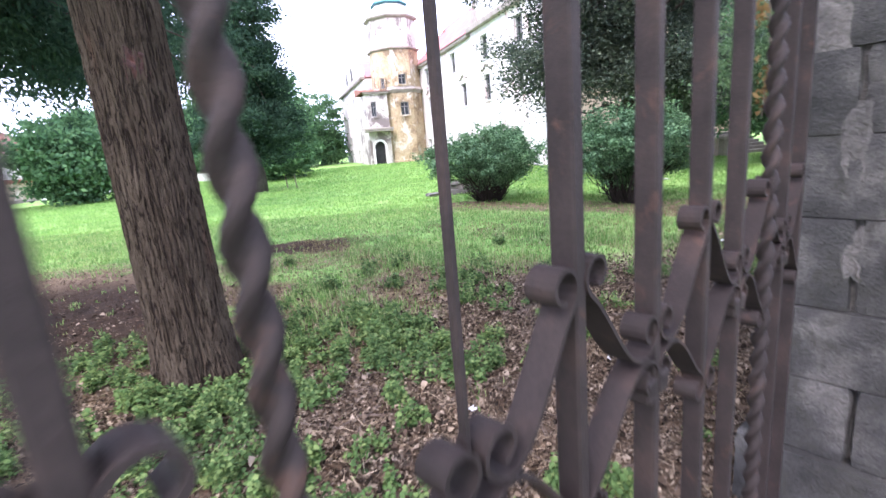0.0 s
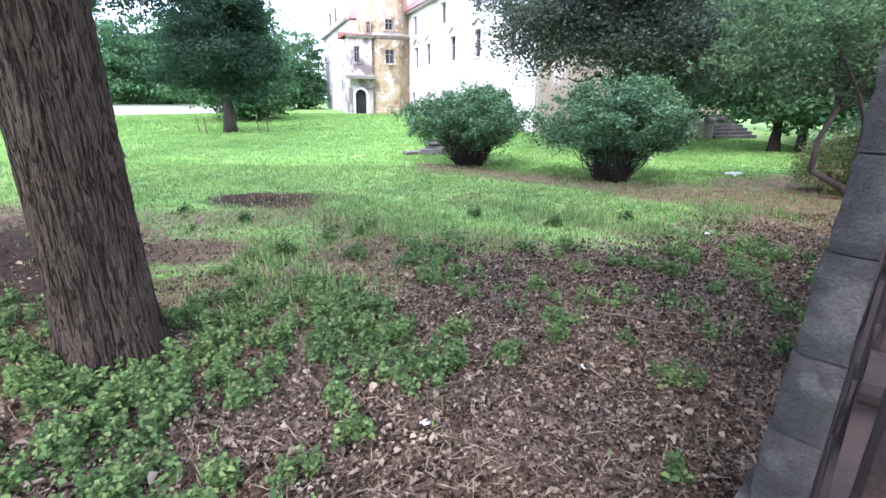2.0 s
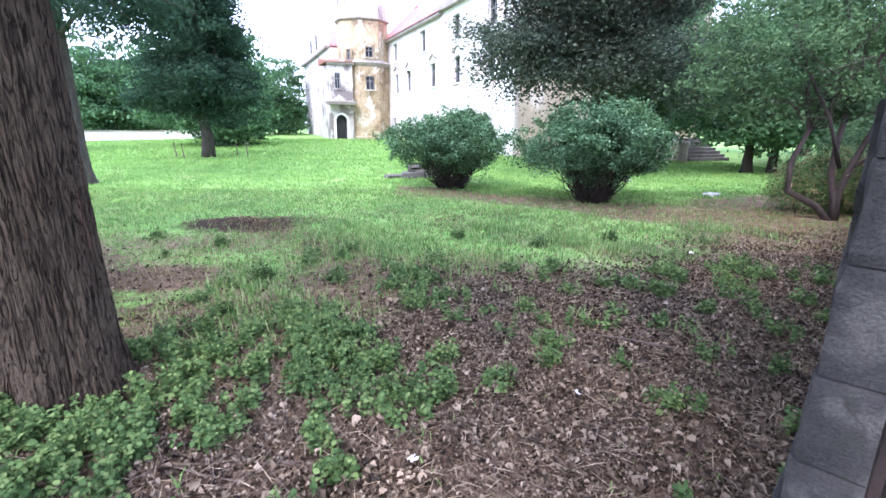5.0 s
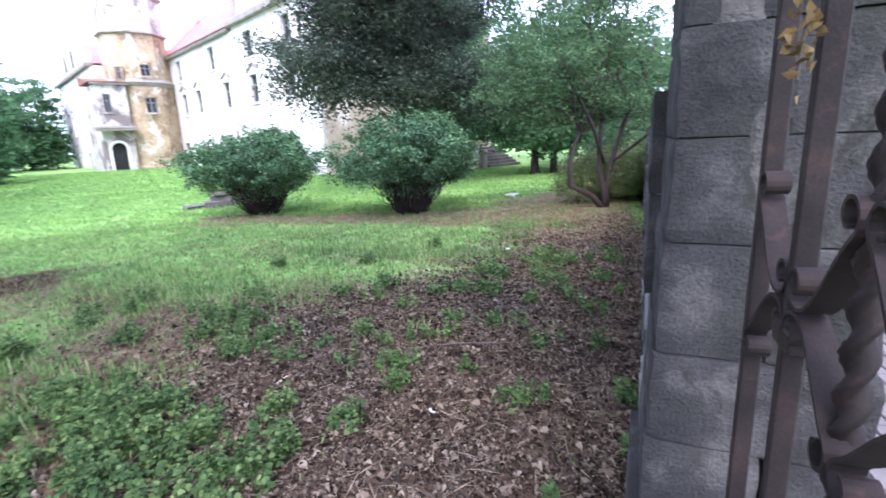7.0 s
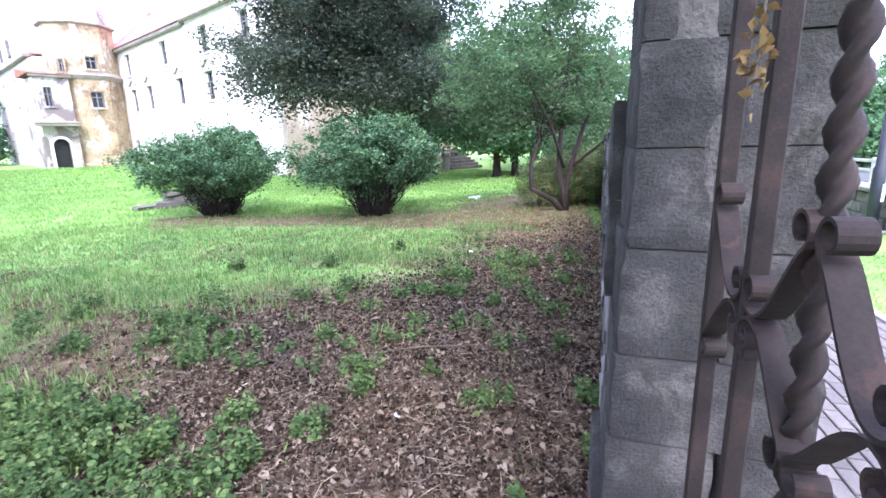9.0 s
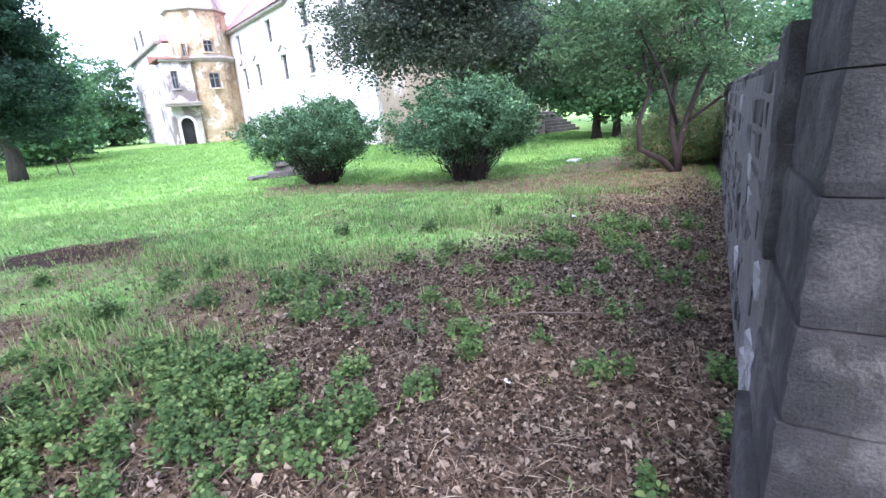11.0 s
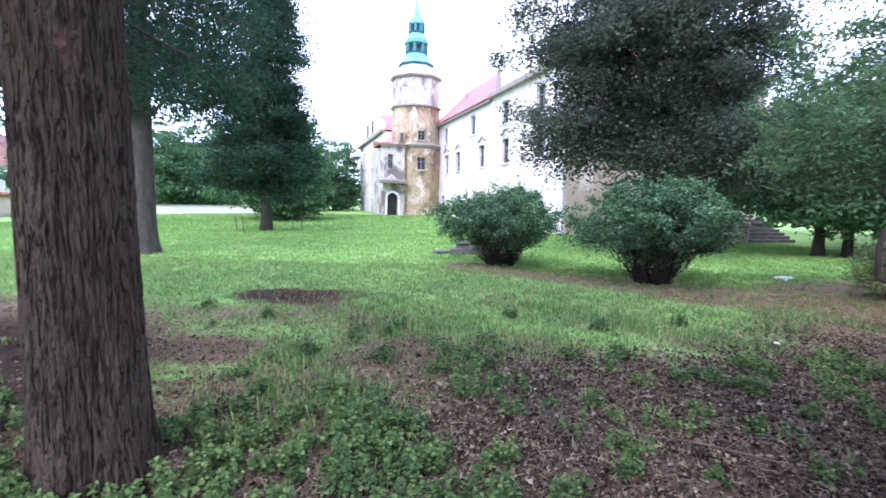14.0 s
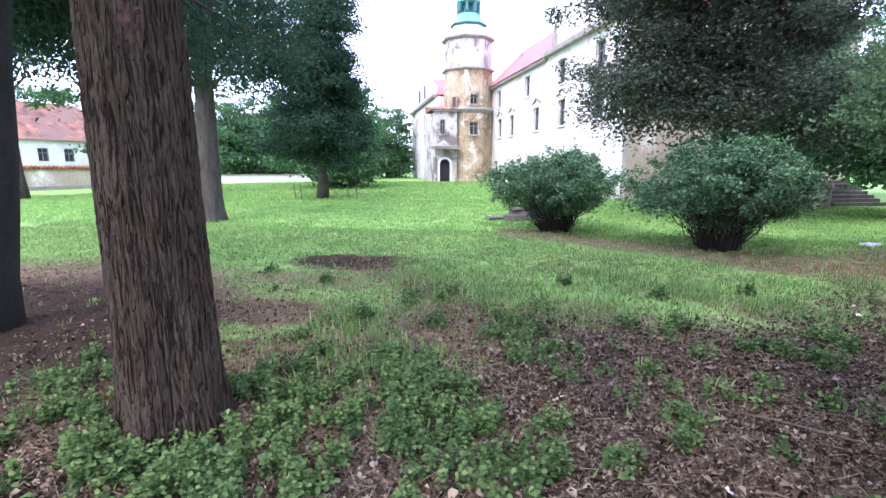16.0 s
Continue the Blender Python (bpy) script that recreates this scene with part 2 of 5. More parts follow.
glass, gn, gl, gp = nodes_of("dark_window_glass")
gp.inputs["Base Color"].default_value = (0.03, 0.035, 0.042, 1)
gp.inputs["Roughness"].default_value = 0.08
M["glass"] = glass


def ground_material():
    m, n, l, p = nodes_of("park_ground")
    pos = n.new("ShaderNodeNewGeometry").outputs["Position"]
    w = n.new("ShaderNodeVertexColor")
    w.layer_name = "zones"
    sep = n.new("ShaderNodeSeparateColor")
    l.new(w.outputs["Color"], sep.inputs[0])
    big = noise_node(n, l, pos, 0.55, 6)
    midn = noise_node(n, l, pos, 5.0, 8, rough=0.7)
    fine = noise_node(n, l, pos, 45.0, 6, rough=0.75)
    grass = ramp(n, l, big, [(0.32, (0.123, 0.231, 0.067)), (0.46, (0.195, 0.383, 0.097)), (0.62, (0.255, 0.409, 0.127)), (0.78, (0.376, 0.370, 0.201))])
    grass = mix(n, l, ramp(n, l, midn, [(0.50, (0, 0, 0)), (0.68, (0.75, 0.75, 0.75))]), grass, (0.150, 0.128, 0.078))
    grass = mix(n, l, 0.65, grass, ramp(n, l, fine, [(0.3, (0.45, 0.50, 0.40)), (0.7, (1.25, 1.2, 1.1))]), "MULTIPLY")
    soil = ramp(n, l, midn, [(0.3, (0.068, 0.047, 0.030)), (0.55, (0.187, 0.134, 0.084)), (0.75, (0.361, 0.288, 0.184))])
    litter = ramp(n, l, fine, [(0.3, (0.046, 0.032, 0.024)), (0.5, (0.121, 0.084, 0.059)), (0.7, (0.265, 0.196, 0.137))])
    # dark earth; at left this colour also carries the conifers' shade
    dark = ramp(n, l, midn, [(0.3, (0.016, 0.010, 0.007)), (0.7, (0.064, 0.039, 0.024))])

    def ragged(sock, lo=0.35, hi=0.65):
        a = n.new("ShaderNodeMath")
        a.operation = "MULTIPLY_ADD"
        l.new(midn, a.inputs[0])
        a.inputs[1].default_value = 0.9
        b = n.new("ShaderNodeMath")
        b.operation = "ADD"
        l.new(sock, b.inputs[0])
        b.inputs[1].default_value = -0.45
        l.new(b.outputs[0], a.inputs[2])
        return ramp(n, l, a.outputs[0], [(lo, (0, 0, 0)), (hi, (1, 1, 1))])

    col = mix(n, l, ragged(sep.outputs[1]), grass, soil)
    col = mix(n, l, ragged(sep.outputs[0]), col, litter)
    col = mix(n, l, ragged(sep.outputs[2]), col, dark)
    l.new(col, p.inputs["Base Color"])
    p.inputs["Roughness"].default_value = 0.96
    p.inputs["Specular IOR Level"].default_value = 0.15
    bump(n, l, fine, 0.7, 0.03, p)
    return m


M["ground"] = ground_material()


# ---- building blocks ----
def mesh_of(name, verts, faces, material, smooth=False):
    me = bpy.data.meshes.new(name)
    me.from_pydata([tuple(v) for v in verts], [], [tuple(f) for f in faces])
    me.materials.append(material)
    if smooth:
        me.polygons.foreach_set("use_smooth", [True] * len(me.polygons))
    me.update()
    return me


def thing(name, m, label, category, group="", kind=""):
    ob = new(name)
    ob.matrix_basis = m
    ob.empty_display_size = 0.2
    return tagged(ob, label, category, group, kind)


def part(name, geo, material, parent, label="", smooth=False, m=None):
    """geo: (verts, faces) in the parent's own space, or a mesh that is shared."""
    me = geo if isinstance(geo, bpy.types.Mesh) else mesh_of(name, geo[0], geo[1], material, smooth)
    ob = new(name, me)
    ob.parent = parent
    if m is not None:
        ob.matrix_basis = m
    return tagged(ob, label)


def join(*geos):
    V, F = [], []
    for v, f in geos:
        k = len(V)
        V += [tuple(q) for q in v]
        F += [tuple(i + k for i in q) for q in f]
    return V, F


def box(x0, x1, y0, y1, z0, z1, bevel=0.0):
    """A box with chamfered upright and level edges."""
    if bevel <= 0:
        v = [(x, y, z) for z in (z0, z1) for y in (y0, y1) for x in (x0, x1)]
        return v, [(0, 2, 3, 1), (4, 5, 7, 6), (0, 1, 5, 4), (2, 6, 7, 3), (0, 4, 6, 2), (1, 3, 7, 5)]
    b = bevel
    rings = []
    for z, i in ((z0, b), (z0 + b, 0), (z1 - b, 0), (z1, b)):
        rings.append([(x0 + i + b, y0 + i, z), (x1 - i - b, y0 + i, z), (x1 - i, y0 + i + b, z), (x1 - i, y1 - i - b, z), (x1 - i - b, y1 - i, z), (x0 + i + b, y1 - i, z), (x0 + i, y1 - i - b, z), (x0 + i, y0 + i + b, z)])
    v = [p for r in rings for p in r]
    f = [tuple(range(7, -1, -1)), tuple(range(24, 32))]
    for r in range(3):
        for k in range(8):
            f.append((r * 8 + k, r * 8 + (k + 1) % 8, r * 8 + 8 + (k + 1) % 8, r * 8 + 8 + k))
    return v, f


def lathe(profile, sides, turn=0.0):
    """A turned or many-sided body from (radius, height) rows."""
    v, f = [], []
    for r, z in profile:
        for k in range(sides):
            a = turn + 2 * math.pi * k / sides
            v.append((r * math.cos(a), r * math.sin(a), z))
    for j in range(len(profile) - 1):
        for k in range(sides):
            f.append((j * sides + k, j * sides + (k + 1) % sides, (j + 1) * sides + (k + 1) % sides, (j + 1) * sides + k))
    f.append(tuple(range(sides - 1, -1, -1)))
    f.append(tuple(range((len(profile) - 1) * sides, len(profile) * sides)))
    return v, f


def tube(points, radii, sides=7):
    pts = [Vector(p) for p in points]
    v, f = [], []
    side = None
    for i, p in enumerate(pts):
        t = (pts[min(i + 1, len(pts) - 1)] - pts[max(i - 1, 0)]).normalized()
        if side is None:
            side = t.cross(Vector((0.3, 1, 0.2))).normalized()
        side = (side - t * side.dot(t)).normalized()
        up = t.cross(side)
        for k in range(sides):
            a = 2 * math.pi * k / sides
            v.append(tuple(p + (side * math.cos(a) + up * math.sin(a)) * radii[i]))
    for i in range(len(pts) - 1):
        for k in range(sides):
            f.append((i * sides + k, i * sides + (k + 1) % sides, (i + 1) * sides + (k + 1) % sides, (i + 1) * sides + k))
    f.append(tuple(range(sides - 1, -1, -1)))
    f.append(tuple(range((len(pts) - 1) * sides, len(pts) * sides)))
    return v, f


def wall_panel(length, height, thick, holes):
    """A wall in x (length), z (height) and y (0 outside, thick inside), with real openings (x0, x1, z0, z1)."""
    xs = sorted({0, length, *[h[0] for h in holes], *[h[1] for h in holes]})
    zs = sorted({0, height, *[h[2] for h in holes], *[h[3] for h in holes]})

    def solid(i, j):
        if not (0 <= i < len(xs) - 1 and 0 <= j < len(zs) - 1):
            return False
        x, z = (xs[i] + xs[i + 1]) / 2, (zs[j] + zs[j + 1]) / 2
        return not any(h[0] < x < h[1] and h[2] < z < h[3] for h in holes)

    v, f = [], []

    def quad(*q):
        f.append(tuple(range(len(v), len(v) + 4)))
        v.extend(q)

    for i in range(len(xs) - 1):
        for j in range(len(zs) - 1):
            if not solid(i, j):
                continue
            a, b, c, d = xs[i], xs[i + 1], zs[j], zs[j + 1]
            quad((a, 0, c), (b, 0, c), (b, 0, d), (a, 0, d))
            quad((b, thick, c), (a, thick, c), (a, thick, d), (b, thick, d))
            if not solid(i - 1, j):
                quad((a, thick, c), (a, 0, c), (a, 0, d), (a, thick, d))
            if not solid(i + 1, j):
                quad((b, 0, c), (b, thick, c), (b, thick, d), (b, 0, d))
            if not solid(i, j - 1):
                quad((a, thick, c), (b, thick, c), (b, 0, c), (a, 0, c))
            if not solid(i, j + 1):
                quad((a, 0, d), (b, 0, d), (b, thick, d), (a, thick, d))
    return v, f


def leaves(name, P, size, material, parent=None, up=0.0, long=1.6, rng=None, droop=0.0, fold=0.25, broad=False):
    """Many small folded leaves, each two triangles on either side of its rib, at the points P."""
    rng = rng or np.random.default_rng(1)
    n = len(P)
    d = rng.normal(size=(n, 3))
    d[:, 2] = d[:, 2] * (1 - up) - droop
    d /= np.linalg.norm(d, axis=1)[:, None]
    nr = rng.normal(size=(n, 3)) * (1 - 0.75 * up)
    nr[:, 2] += 2.2 * up
    s = np.cross(d, nr)
    s /= np.linalg.norm(s, axis=1)[:, None] + 1e-9
    h = np.cross(s, d)
    L = (np.asarray(size) * rng.uniform(0.6, 1.3, n))[:, None]
    W = L / long
    P = np.asarray(P)
    c, tris = (6, [0, 1, 2, 0, 2, 3, 0, 3, 4, 0, 4, 5]) if broad else (4, [0, 1, 2, 0, 2, 3])
    f = len(tris) // 3
    v = np.empty((n, c, 3))
    if broad:
        lift = rng.uniform(-0.25, 0.35, n)[:, None] * W
        v[:, 0] = P - d * L * 0.5
        v[:, 1] = P + s * W * 0.50 + h * W * fold - d * L * 0.20
        v[:, 2] = P + s * W * 0.36 + h * (W * fold * 0.8 + lift) + d * L * 0.18
        v[:, 3] = P + d * L * 0.5 - h * W * 0.15
        v[:, 4] = P - s * W * 0.36 + h * (W * fold * 0.8 - lift) + d * L * 0.18
        v[:, 5] = P - s * W * 0.50 + h * W * fold - d * L * 0.20
    else:
        v[:, 0] = P - d * L * 0.5
        v[:, 1] = P + s * W * 0.5 + h * W * fold - d * L * 0.06
        v[:, 2] = P + d * L * 0.5 - h * W * 0.15
        v[:, 3] = P - s * W * 0.5 + h * W * fold - d * L * 0.06
    me = bpy.data.meshes.new(name)
    me.vertices.add(n * c)
    me.vertices.foreach_set("co", v.reshape(-1))
    tri = (np.arange(n)[:, None] * c + np.array(tris)[None]).reshape(-1)
    me.loops.add(len(tri))
    me.loops.foreach_set("vertex_index", tri.astype(np.int32))
    me.polygons.add(n * f)
    me.polygons.foreach_set("loop_start", np.arange(0, n * f * 3, 3, dtype=np.int32))
    me.polygons.foreach_set("loop_total", np.full(n * f, 3, dtype=np.int32))
    me.materials.append(material)
    me.update(calc_edges=True)
    ob = new(name, me)
    ob.parent = parent
    return ob


def clumps(rng, centre, radii, count, per, spread, shell=0.55, flat=0.75, low=-1.0):
    """Points of a crown: clumps of leaves in an uneven ellipsoid, denser towards its skin."""
    q = rng.normal(size=(count * 3, 3))
    q /= np.linalg.norm(q, axis=1)[:, None]
    q = q[q[:, 2] > low][:count]
    lump = 1 + 0.16 * np.sin(q[:, 0] * 5.1 + centre[0]) + 0.14 * np.sin(q[:, 1] * 6.3 + q[:, 2] * 4.0 + centre[1])
    r = (shell + (1 - shell) * rng.uniform(0, 1, len(q))) * lump
    c = np.asarray(centre) + q * r[:, None] * np.asarray(radii)
    k = rng.uniform(0.5, 1.4, len(c))
    pts = np.repeat(c, per, axis=0) + rng.normal(size=(len(c) * per, 3)) * (spread * np.repeat(k, per))[:, None] * np.array([1, 1, flat])
    return pts

# ---- the ground ----
GATE = Vector((1.048, 0.184, 0))          # a bar of the gate; the line of gate and wall runs along ALONG
ALONG = Vector((0.674, 0.739, 0))
INWARD = Vector((-0.739, 0.674, 0))


def inside(x, y):
    """Metres inside the line of the gate and the wall (negative: on the street)."""
    return (x - GATE.x) * INWARD.x + (y - GATE.y) * INWARD.y


def step01(v, a, b):
    return np.clip((v - a) / (b - a), 0, 1)


def wave(x, y, f, s):
    return np.sin(x * f + s) * np.cos(y * f * 1.13 + 2.1 * s) * 0.5 + np.sin((x + y) * f * 0.61 + 3.3 * s) * 0.5


def zones(x, y):
    """Shares of dead leaves, bare soil and dark earth (at left with painted conifer shade) on the ground, 0 to 1."""
    u = inside(x, y)
    wob = wave(x, y, 1.7, 0.7) * 0.35 + wave(x, y, 4.1, 2.0) * 0.2
    edge = 3.45 - 0.40 * np.clip(x, 0, 6) + wob
    litter = step01(u, edge + 0.55, edge - 0.55) * step01(x, -0.75 + 0.3 * wob, 0.2 + 0.3 * wob) * step01(u, -1.4, -1.0)
    litter *= step01(y + wob, 7.6, 5.0)
    litter = np.maximum(litter, 0.72 * step01(y + 0.8 * wob, 2.7, 1.5) * step01(u, -0.3, 0.0) * step01(x, -6.0, -4.0))
    # bare, trodden soil under the bushes, along the wall and round the trunk
    def along(ax, ay, bx, by):
        k = np.clip(((x - ax) * (bx - ax) + (y - ay) * (by - ay)) / ((bx - ax) ** 2 + (by - ay) ** 2), 0, 1)
        return np.hypot(x - ax - k * (bx - ax), y - ay - k * (by - ay))

    band = np.clip(1.55 - np.minimum(along(0.2, 12.5, 4.6, 9.7), along(4.6, 9.5, 8.5, 7.6) * 0.85) / 0.95 + 0.9 * wob, 0, 1.0)
    band = np.maximum(band, step01(u, 3.6 + wob, 2.4 + wob) * step01(x, 3.5, 5.5) * step01(y, 13, 11))
    red = np.exp(-(((x + 2.75) / 1.15) ** 2 + ((y - 4.9) / 0.62) ** 2) ** 1.5)
    red = np.maximum(red, 0.95 * np.exp(-(((x + 6.6) / 4.2) ** 2 + ((y - 4.6) / 3.2) ** 2) ** 1.5))
    under = 0.62 * np.exp(-(((x + 3.4) / 3.6) ** 2 + ((y - 6.6) / 1.1) ** 2))
    patchy = 0.5 + 0.5 * wave(x, y, 2.6, 1.9) + 0.25 * wave(x, y, 6.1, 0.2)
    thin = (0.35 + 0.25 * step01(y, 3.4, 2.0) + 0.45 * patchy) * step01(y + 1.3 * wave(x, y, 0.9, 2.2) + 0.6 * wave(x, y, 3.1, 0.5), 8.2, 3.6) * step01(np.abs(x + 0.6), 8, 4)
    thin = np.maximum(thin, (0.15 + 0.55 * patchy) * np.exp(-(((x - 3.2) / 2.4) ** 2 + ((y - 6.3) / 1.5) ** 2)))
    thin = np.maximum(thin, 0.74 * patchy * np.exp(-(((x + 1.2) / 5.5) ** 2 + ((y - 7.0) / 2.4) ** 2)))
    thin = thin + 0.25 * np.exp(-(((x + 1.4) / 1.5) ** 2 + ((y - 2.6) / 1.6) ** 2)) + 0.55 * np.exp(-(((x - 0.3) / 1.6) ** 2 + ((y - 4.9) / 0.9) ** 2))
    soil = np.clip(np.maximum.reduce([band, red, under, thin]) + 0.12 * wob, 0, 1) * step01(u, -0.3, 0.0)
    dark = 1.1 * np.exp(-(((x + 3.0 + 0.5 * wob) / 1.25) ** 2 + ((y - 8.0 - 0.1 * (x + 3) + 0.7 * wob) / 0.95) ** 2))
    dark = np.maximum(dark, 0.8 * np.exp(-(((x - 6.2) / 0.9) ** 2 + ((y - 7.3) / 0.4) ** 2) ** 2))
    # reddish soil under the left conifers, with their shade mixed into the colour
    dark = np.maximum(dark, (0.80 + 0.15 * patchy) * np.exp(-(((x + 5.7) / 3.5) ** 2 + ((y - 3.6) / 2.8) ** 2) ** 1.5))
    return litter, soil, dark


def height(x, y):
    near = np.exp(-((x / 16) ** 2 + ((y - 6) / 16) ** 2))
    h = near * (0.022 * wave(x, y, 1.1, 0.3) + 0.014 * wave(x, y, 3.7, 1.3) + 0.007 * wave(x, y, 9.0, 0.9))
    h = h + (0.06 + 0.05 * wave(x, y, 12.0, 0.5)) * np.exp(-(((x + 3.0) / 0.9) ** 2 + ((y - 8.0) / 0.5) ** 2))
    h = h - 0.05 * step01(inside(x, y), 0.25, -0.15)
    return h + 0.35 * step01(y, 30, 46) * step01(np.abs(x + 6), 40, 20)


def axis(dense0, dense1, step, far):
    a = list(np.arange(dense0, dense1 + 1e-6, step))
    g, v, low, high = step, dense1, [], []
    while v < far:
        g *= 1.22
        v += g
        high.append(v)
    g, v = step, dense0
    while v > -far:
        g *= 1.22
        v -= g
        low.append(v)
    return np.array(low[::-1] + a + high)


gx, gy = axis(-7.5, 9.5, 0.085, 900), axis(-2.2, 13.5, 0.085, 900)
X, Y = np.meshgrid(gx, gy)
Z = height(X, Y)
nx, ny = len(gx), len(gy)
gi = (np.arange(ny - 1)[:, None] * nx + np.arange(nx - 1)[None]).reshape(-1)
ground_mesh = bpy.data.meshes.new("ground")
ground_mesh.vertices.add(nx * ny)
ground_mesh.vertices.foreach_set("co", np.stack([X, Y, Z], -1).reshape(-1))
quad = np.stack([gi, gi + 1, gi + nx + 1, gi + nx], -1).reshape(-1)
ground_mesh.loops.add(len(quad))
ground_mesh.loops.foreach_set("vertex_index", quad.astype(np.int32))
ground_mesh.polygons.add(len(gi))
ground_mesh.polygons.foreach_set("loop_start", np.arange(0, len(quad), 4, dtype=np.int32))
ground_mesh.polygons.foreach_set("loop_total", np.full(len(gi), 4, dtype=np.int32))
ground_mesh.polygons.foreach_set("use_smooth", np.ones(len(gi), dtype=bool))
ground_mesh.update(calc_edges=True)
zl, zs, zd = zones(X, Y)
att = ground_mesh.color_attributes.new("zones", "FLOAT_COLOR", "POINT")
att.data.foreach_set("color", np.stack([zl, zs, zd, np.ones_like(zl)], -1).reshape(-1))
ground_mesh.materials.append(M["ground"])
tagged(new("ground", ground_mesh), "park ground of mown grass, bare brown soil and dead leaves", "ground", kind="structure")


def at_ground(x, y):
    return float(height(np.array(float(x)), np.array(float(y))))


# ---- the street side: paved footpath, kerb, low wall ----
street = Matrix.Translation(GATE) @ Matrix.Rotation(math.atan2(ALONG.y, ALONG.x), 4, "Z")
footpath = thing("pavement", street, "footpath of grey and pink paving bricks along the wall", "pavement", kind="structure")
part("bed", box(-5, 16, -2.45, -0.35, -0.10, -0.022), M["joint"], footpath)
kerb = thing("kerb", street, "pale concrete kerb between footpath and grass verge", "kerb", kind="structure")
kerb_mesh = mesh_of("kerb_stone", *box(0.004, 0.996, -2.53, -2.455, -0.12, 0.02, 0.008), M["kerb"])
for k in range(-4, 16):
    part("kerb_stone", kerb_mesh, None, kerb, m=pose(k, 0, 0))

# ---- the gate pillar and the wall ----
PILLAR = Vector((1.533, 0.922, 0))       # its inner corner on the gate's side
yard = Matrix.Translation(PILLAR) @ Matrix.Rotation(radians(44.5), 4, "Z")


def rough_block(rng, x0, x1, y0, y1, z0, z1, b=0.018, j=0.008):
    """A hewn block: chamfered, its faces cut once across and every corner knocked about."""
    v, f = box(x0, x1, y0, y1, z0, z1, b)
    return [(x + rng.uniform(-j, j), y + rng.uniform(-j, j), z + rng.uniform(-j, j)) for x, y, z in v], f


def hewn_face(rng, x0, x1, y0, y1, z0, z1, cell=0.04, amp=0.008, worn=0.008):
    """A closed block whose four upright faces are grids with a hewn, pitted relief and worn edges."""
    v, f = [], []
    nz = max(2, round((z1 - z0) / cell))
    loop = []
    for a, b in (((x0, y0), (x1, y0)), ((x1, y0), (x1, y1)), ((x1, y1), (x0, y1)), ((x0, y1), (x0, y0))):
        k = max(2, round(math.dist(a, b) / cell))
        loop += [(a[0] + (b[0] - a[0]) * i / k, a[1] + (b[1] - a[1]) * i / k) for i in range(k)]
    n = len(loop)
    off = rng.uniform(0, 50)
    for r in range(nz + 1):
        z = z0 + (z1 - z0) * r / nz
        rim = worn * (0.6 if r in (0, nz) else 0)
        for x, y in loop:
            d = noise.noise((x * 9 + off, y * 9, z * 9)) * amp + noise.noise((x * 26 + off, y * 26, z * 26)) * amp * 0.6
            ex, ey = min(x - x0, x1 - x), min(y - y0, y1 - y)
            corner = worn if ex < 1e-6 and ey < 1e-6 else 0
            s = d - rim - corner * (0.7 + 0.5 * noise.noise((z * 12 + off, x, y)))
            nxn = (-1 if x - x0 < 1e-6 else 1 if x1 - x < 1e-6 else 0)
            nyn = (-1 if y - y0 < 1e-6 else 1 if y1 - y < 1e-6 else 0)
            v.append((x + nxn * s, y + nyn * s, z))
    for r in range(nz):
        for k in range(n):
            f.append((r * n + k, r * n + (k + 1) % n, r * n + n + (k + 1) % n, r * n + n + k))
    f.append(tuple(range(n - 1, -1, -1)))
    f.append(tuple(range(nz * n, nz * n + n)))
    return v, f


rng = random.Random(5)
pillar = thing("gate_pillar", yard, "tall weathered grey granite gate pillar with crumbling mortar joints", "pillar")
part("core", box(0.03, 0.59, -0.51, -0.03, -0.1, 3.0), M["mortar"], pillar)
z = -0.06
for c, hgt in enumerate((0.42, 0.33, 0.30, 0.36, 0.31, 0.30, 0.34, 0.30, 0.33)):
    cut = (-0.27, -0.31, -0.24)[c % 3] if c % 2 else None
    spans = [(-0.54, 0.0)] if cut is None else [(-0.54, cut - 0.006), (cut + 0.006, 0.0)]
    out = 0.055 * max(0.0, 1 - z / 1.5) ** 1.2 + (0.02 if c == 0 else 0.0)
    for y0, y1 in spans:
        part("block", hewn_face(rng, -out + rng.uniform(-0.006, 0.006), 0.62 + out, y0 - (out if y0 < -0.5 else 0), y1 + (out if y1 > -0.1 else 0), z + 0.002, z + hgt - 0.003), M["stone"], pillar, smooth=False)
    z += hgt
cap = thing("pillar_cap", yard @ pose(0.31, -0.27, z), "flat grey stone cap on the gate pillar", "cap")
part("slab", rough_block(rng, -0.40, 0.40, -0.36, 0.36, 0, 0.12, 0.03), M["stone"], cap)

# patches of render left on the pillar's side
for k, (py, pz, w, h) in enumerate(((-0.235, 1.62, 0.10, 0.30), (-0.14, 2.02, 0.13, 0.34), (-0.26, 1.22, 0.07, 0.20))):
    v, f = [], []
    for i in range(7):
        for j in range(9):
            y = py + (i / 6 - 0.5) * w * (1 + 0.4 * noise.noise((j * 0.5, k * 3, 1)))
            zz = pz + (j / 8 - 0.5) * h * (1 + 0.3 * noise.noise((i * 0.5, k * 3, 5)))
            rim = i in (0, 6) or j in (0, 8)
            v.append((0.004 - 0.03 * max(0, 1 - zz / 1.5) - (0 if rim else 0.008 + 0.008 * noise.noise((i * 0.6, j * 0.6, k * 2.0))), y, zz))
    for i in range(6):
        for j in range(8):
            f.append((i * 9 + j, i * 9 + j + 1, i * 9 + j + 10, i * 9 + j + 9))
    part("render_patch", (v, f), M["mortar"], pillar, "cracked grey mortar patch")

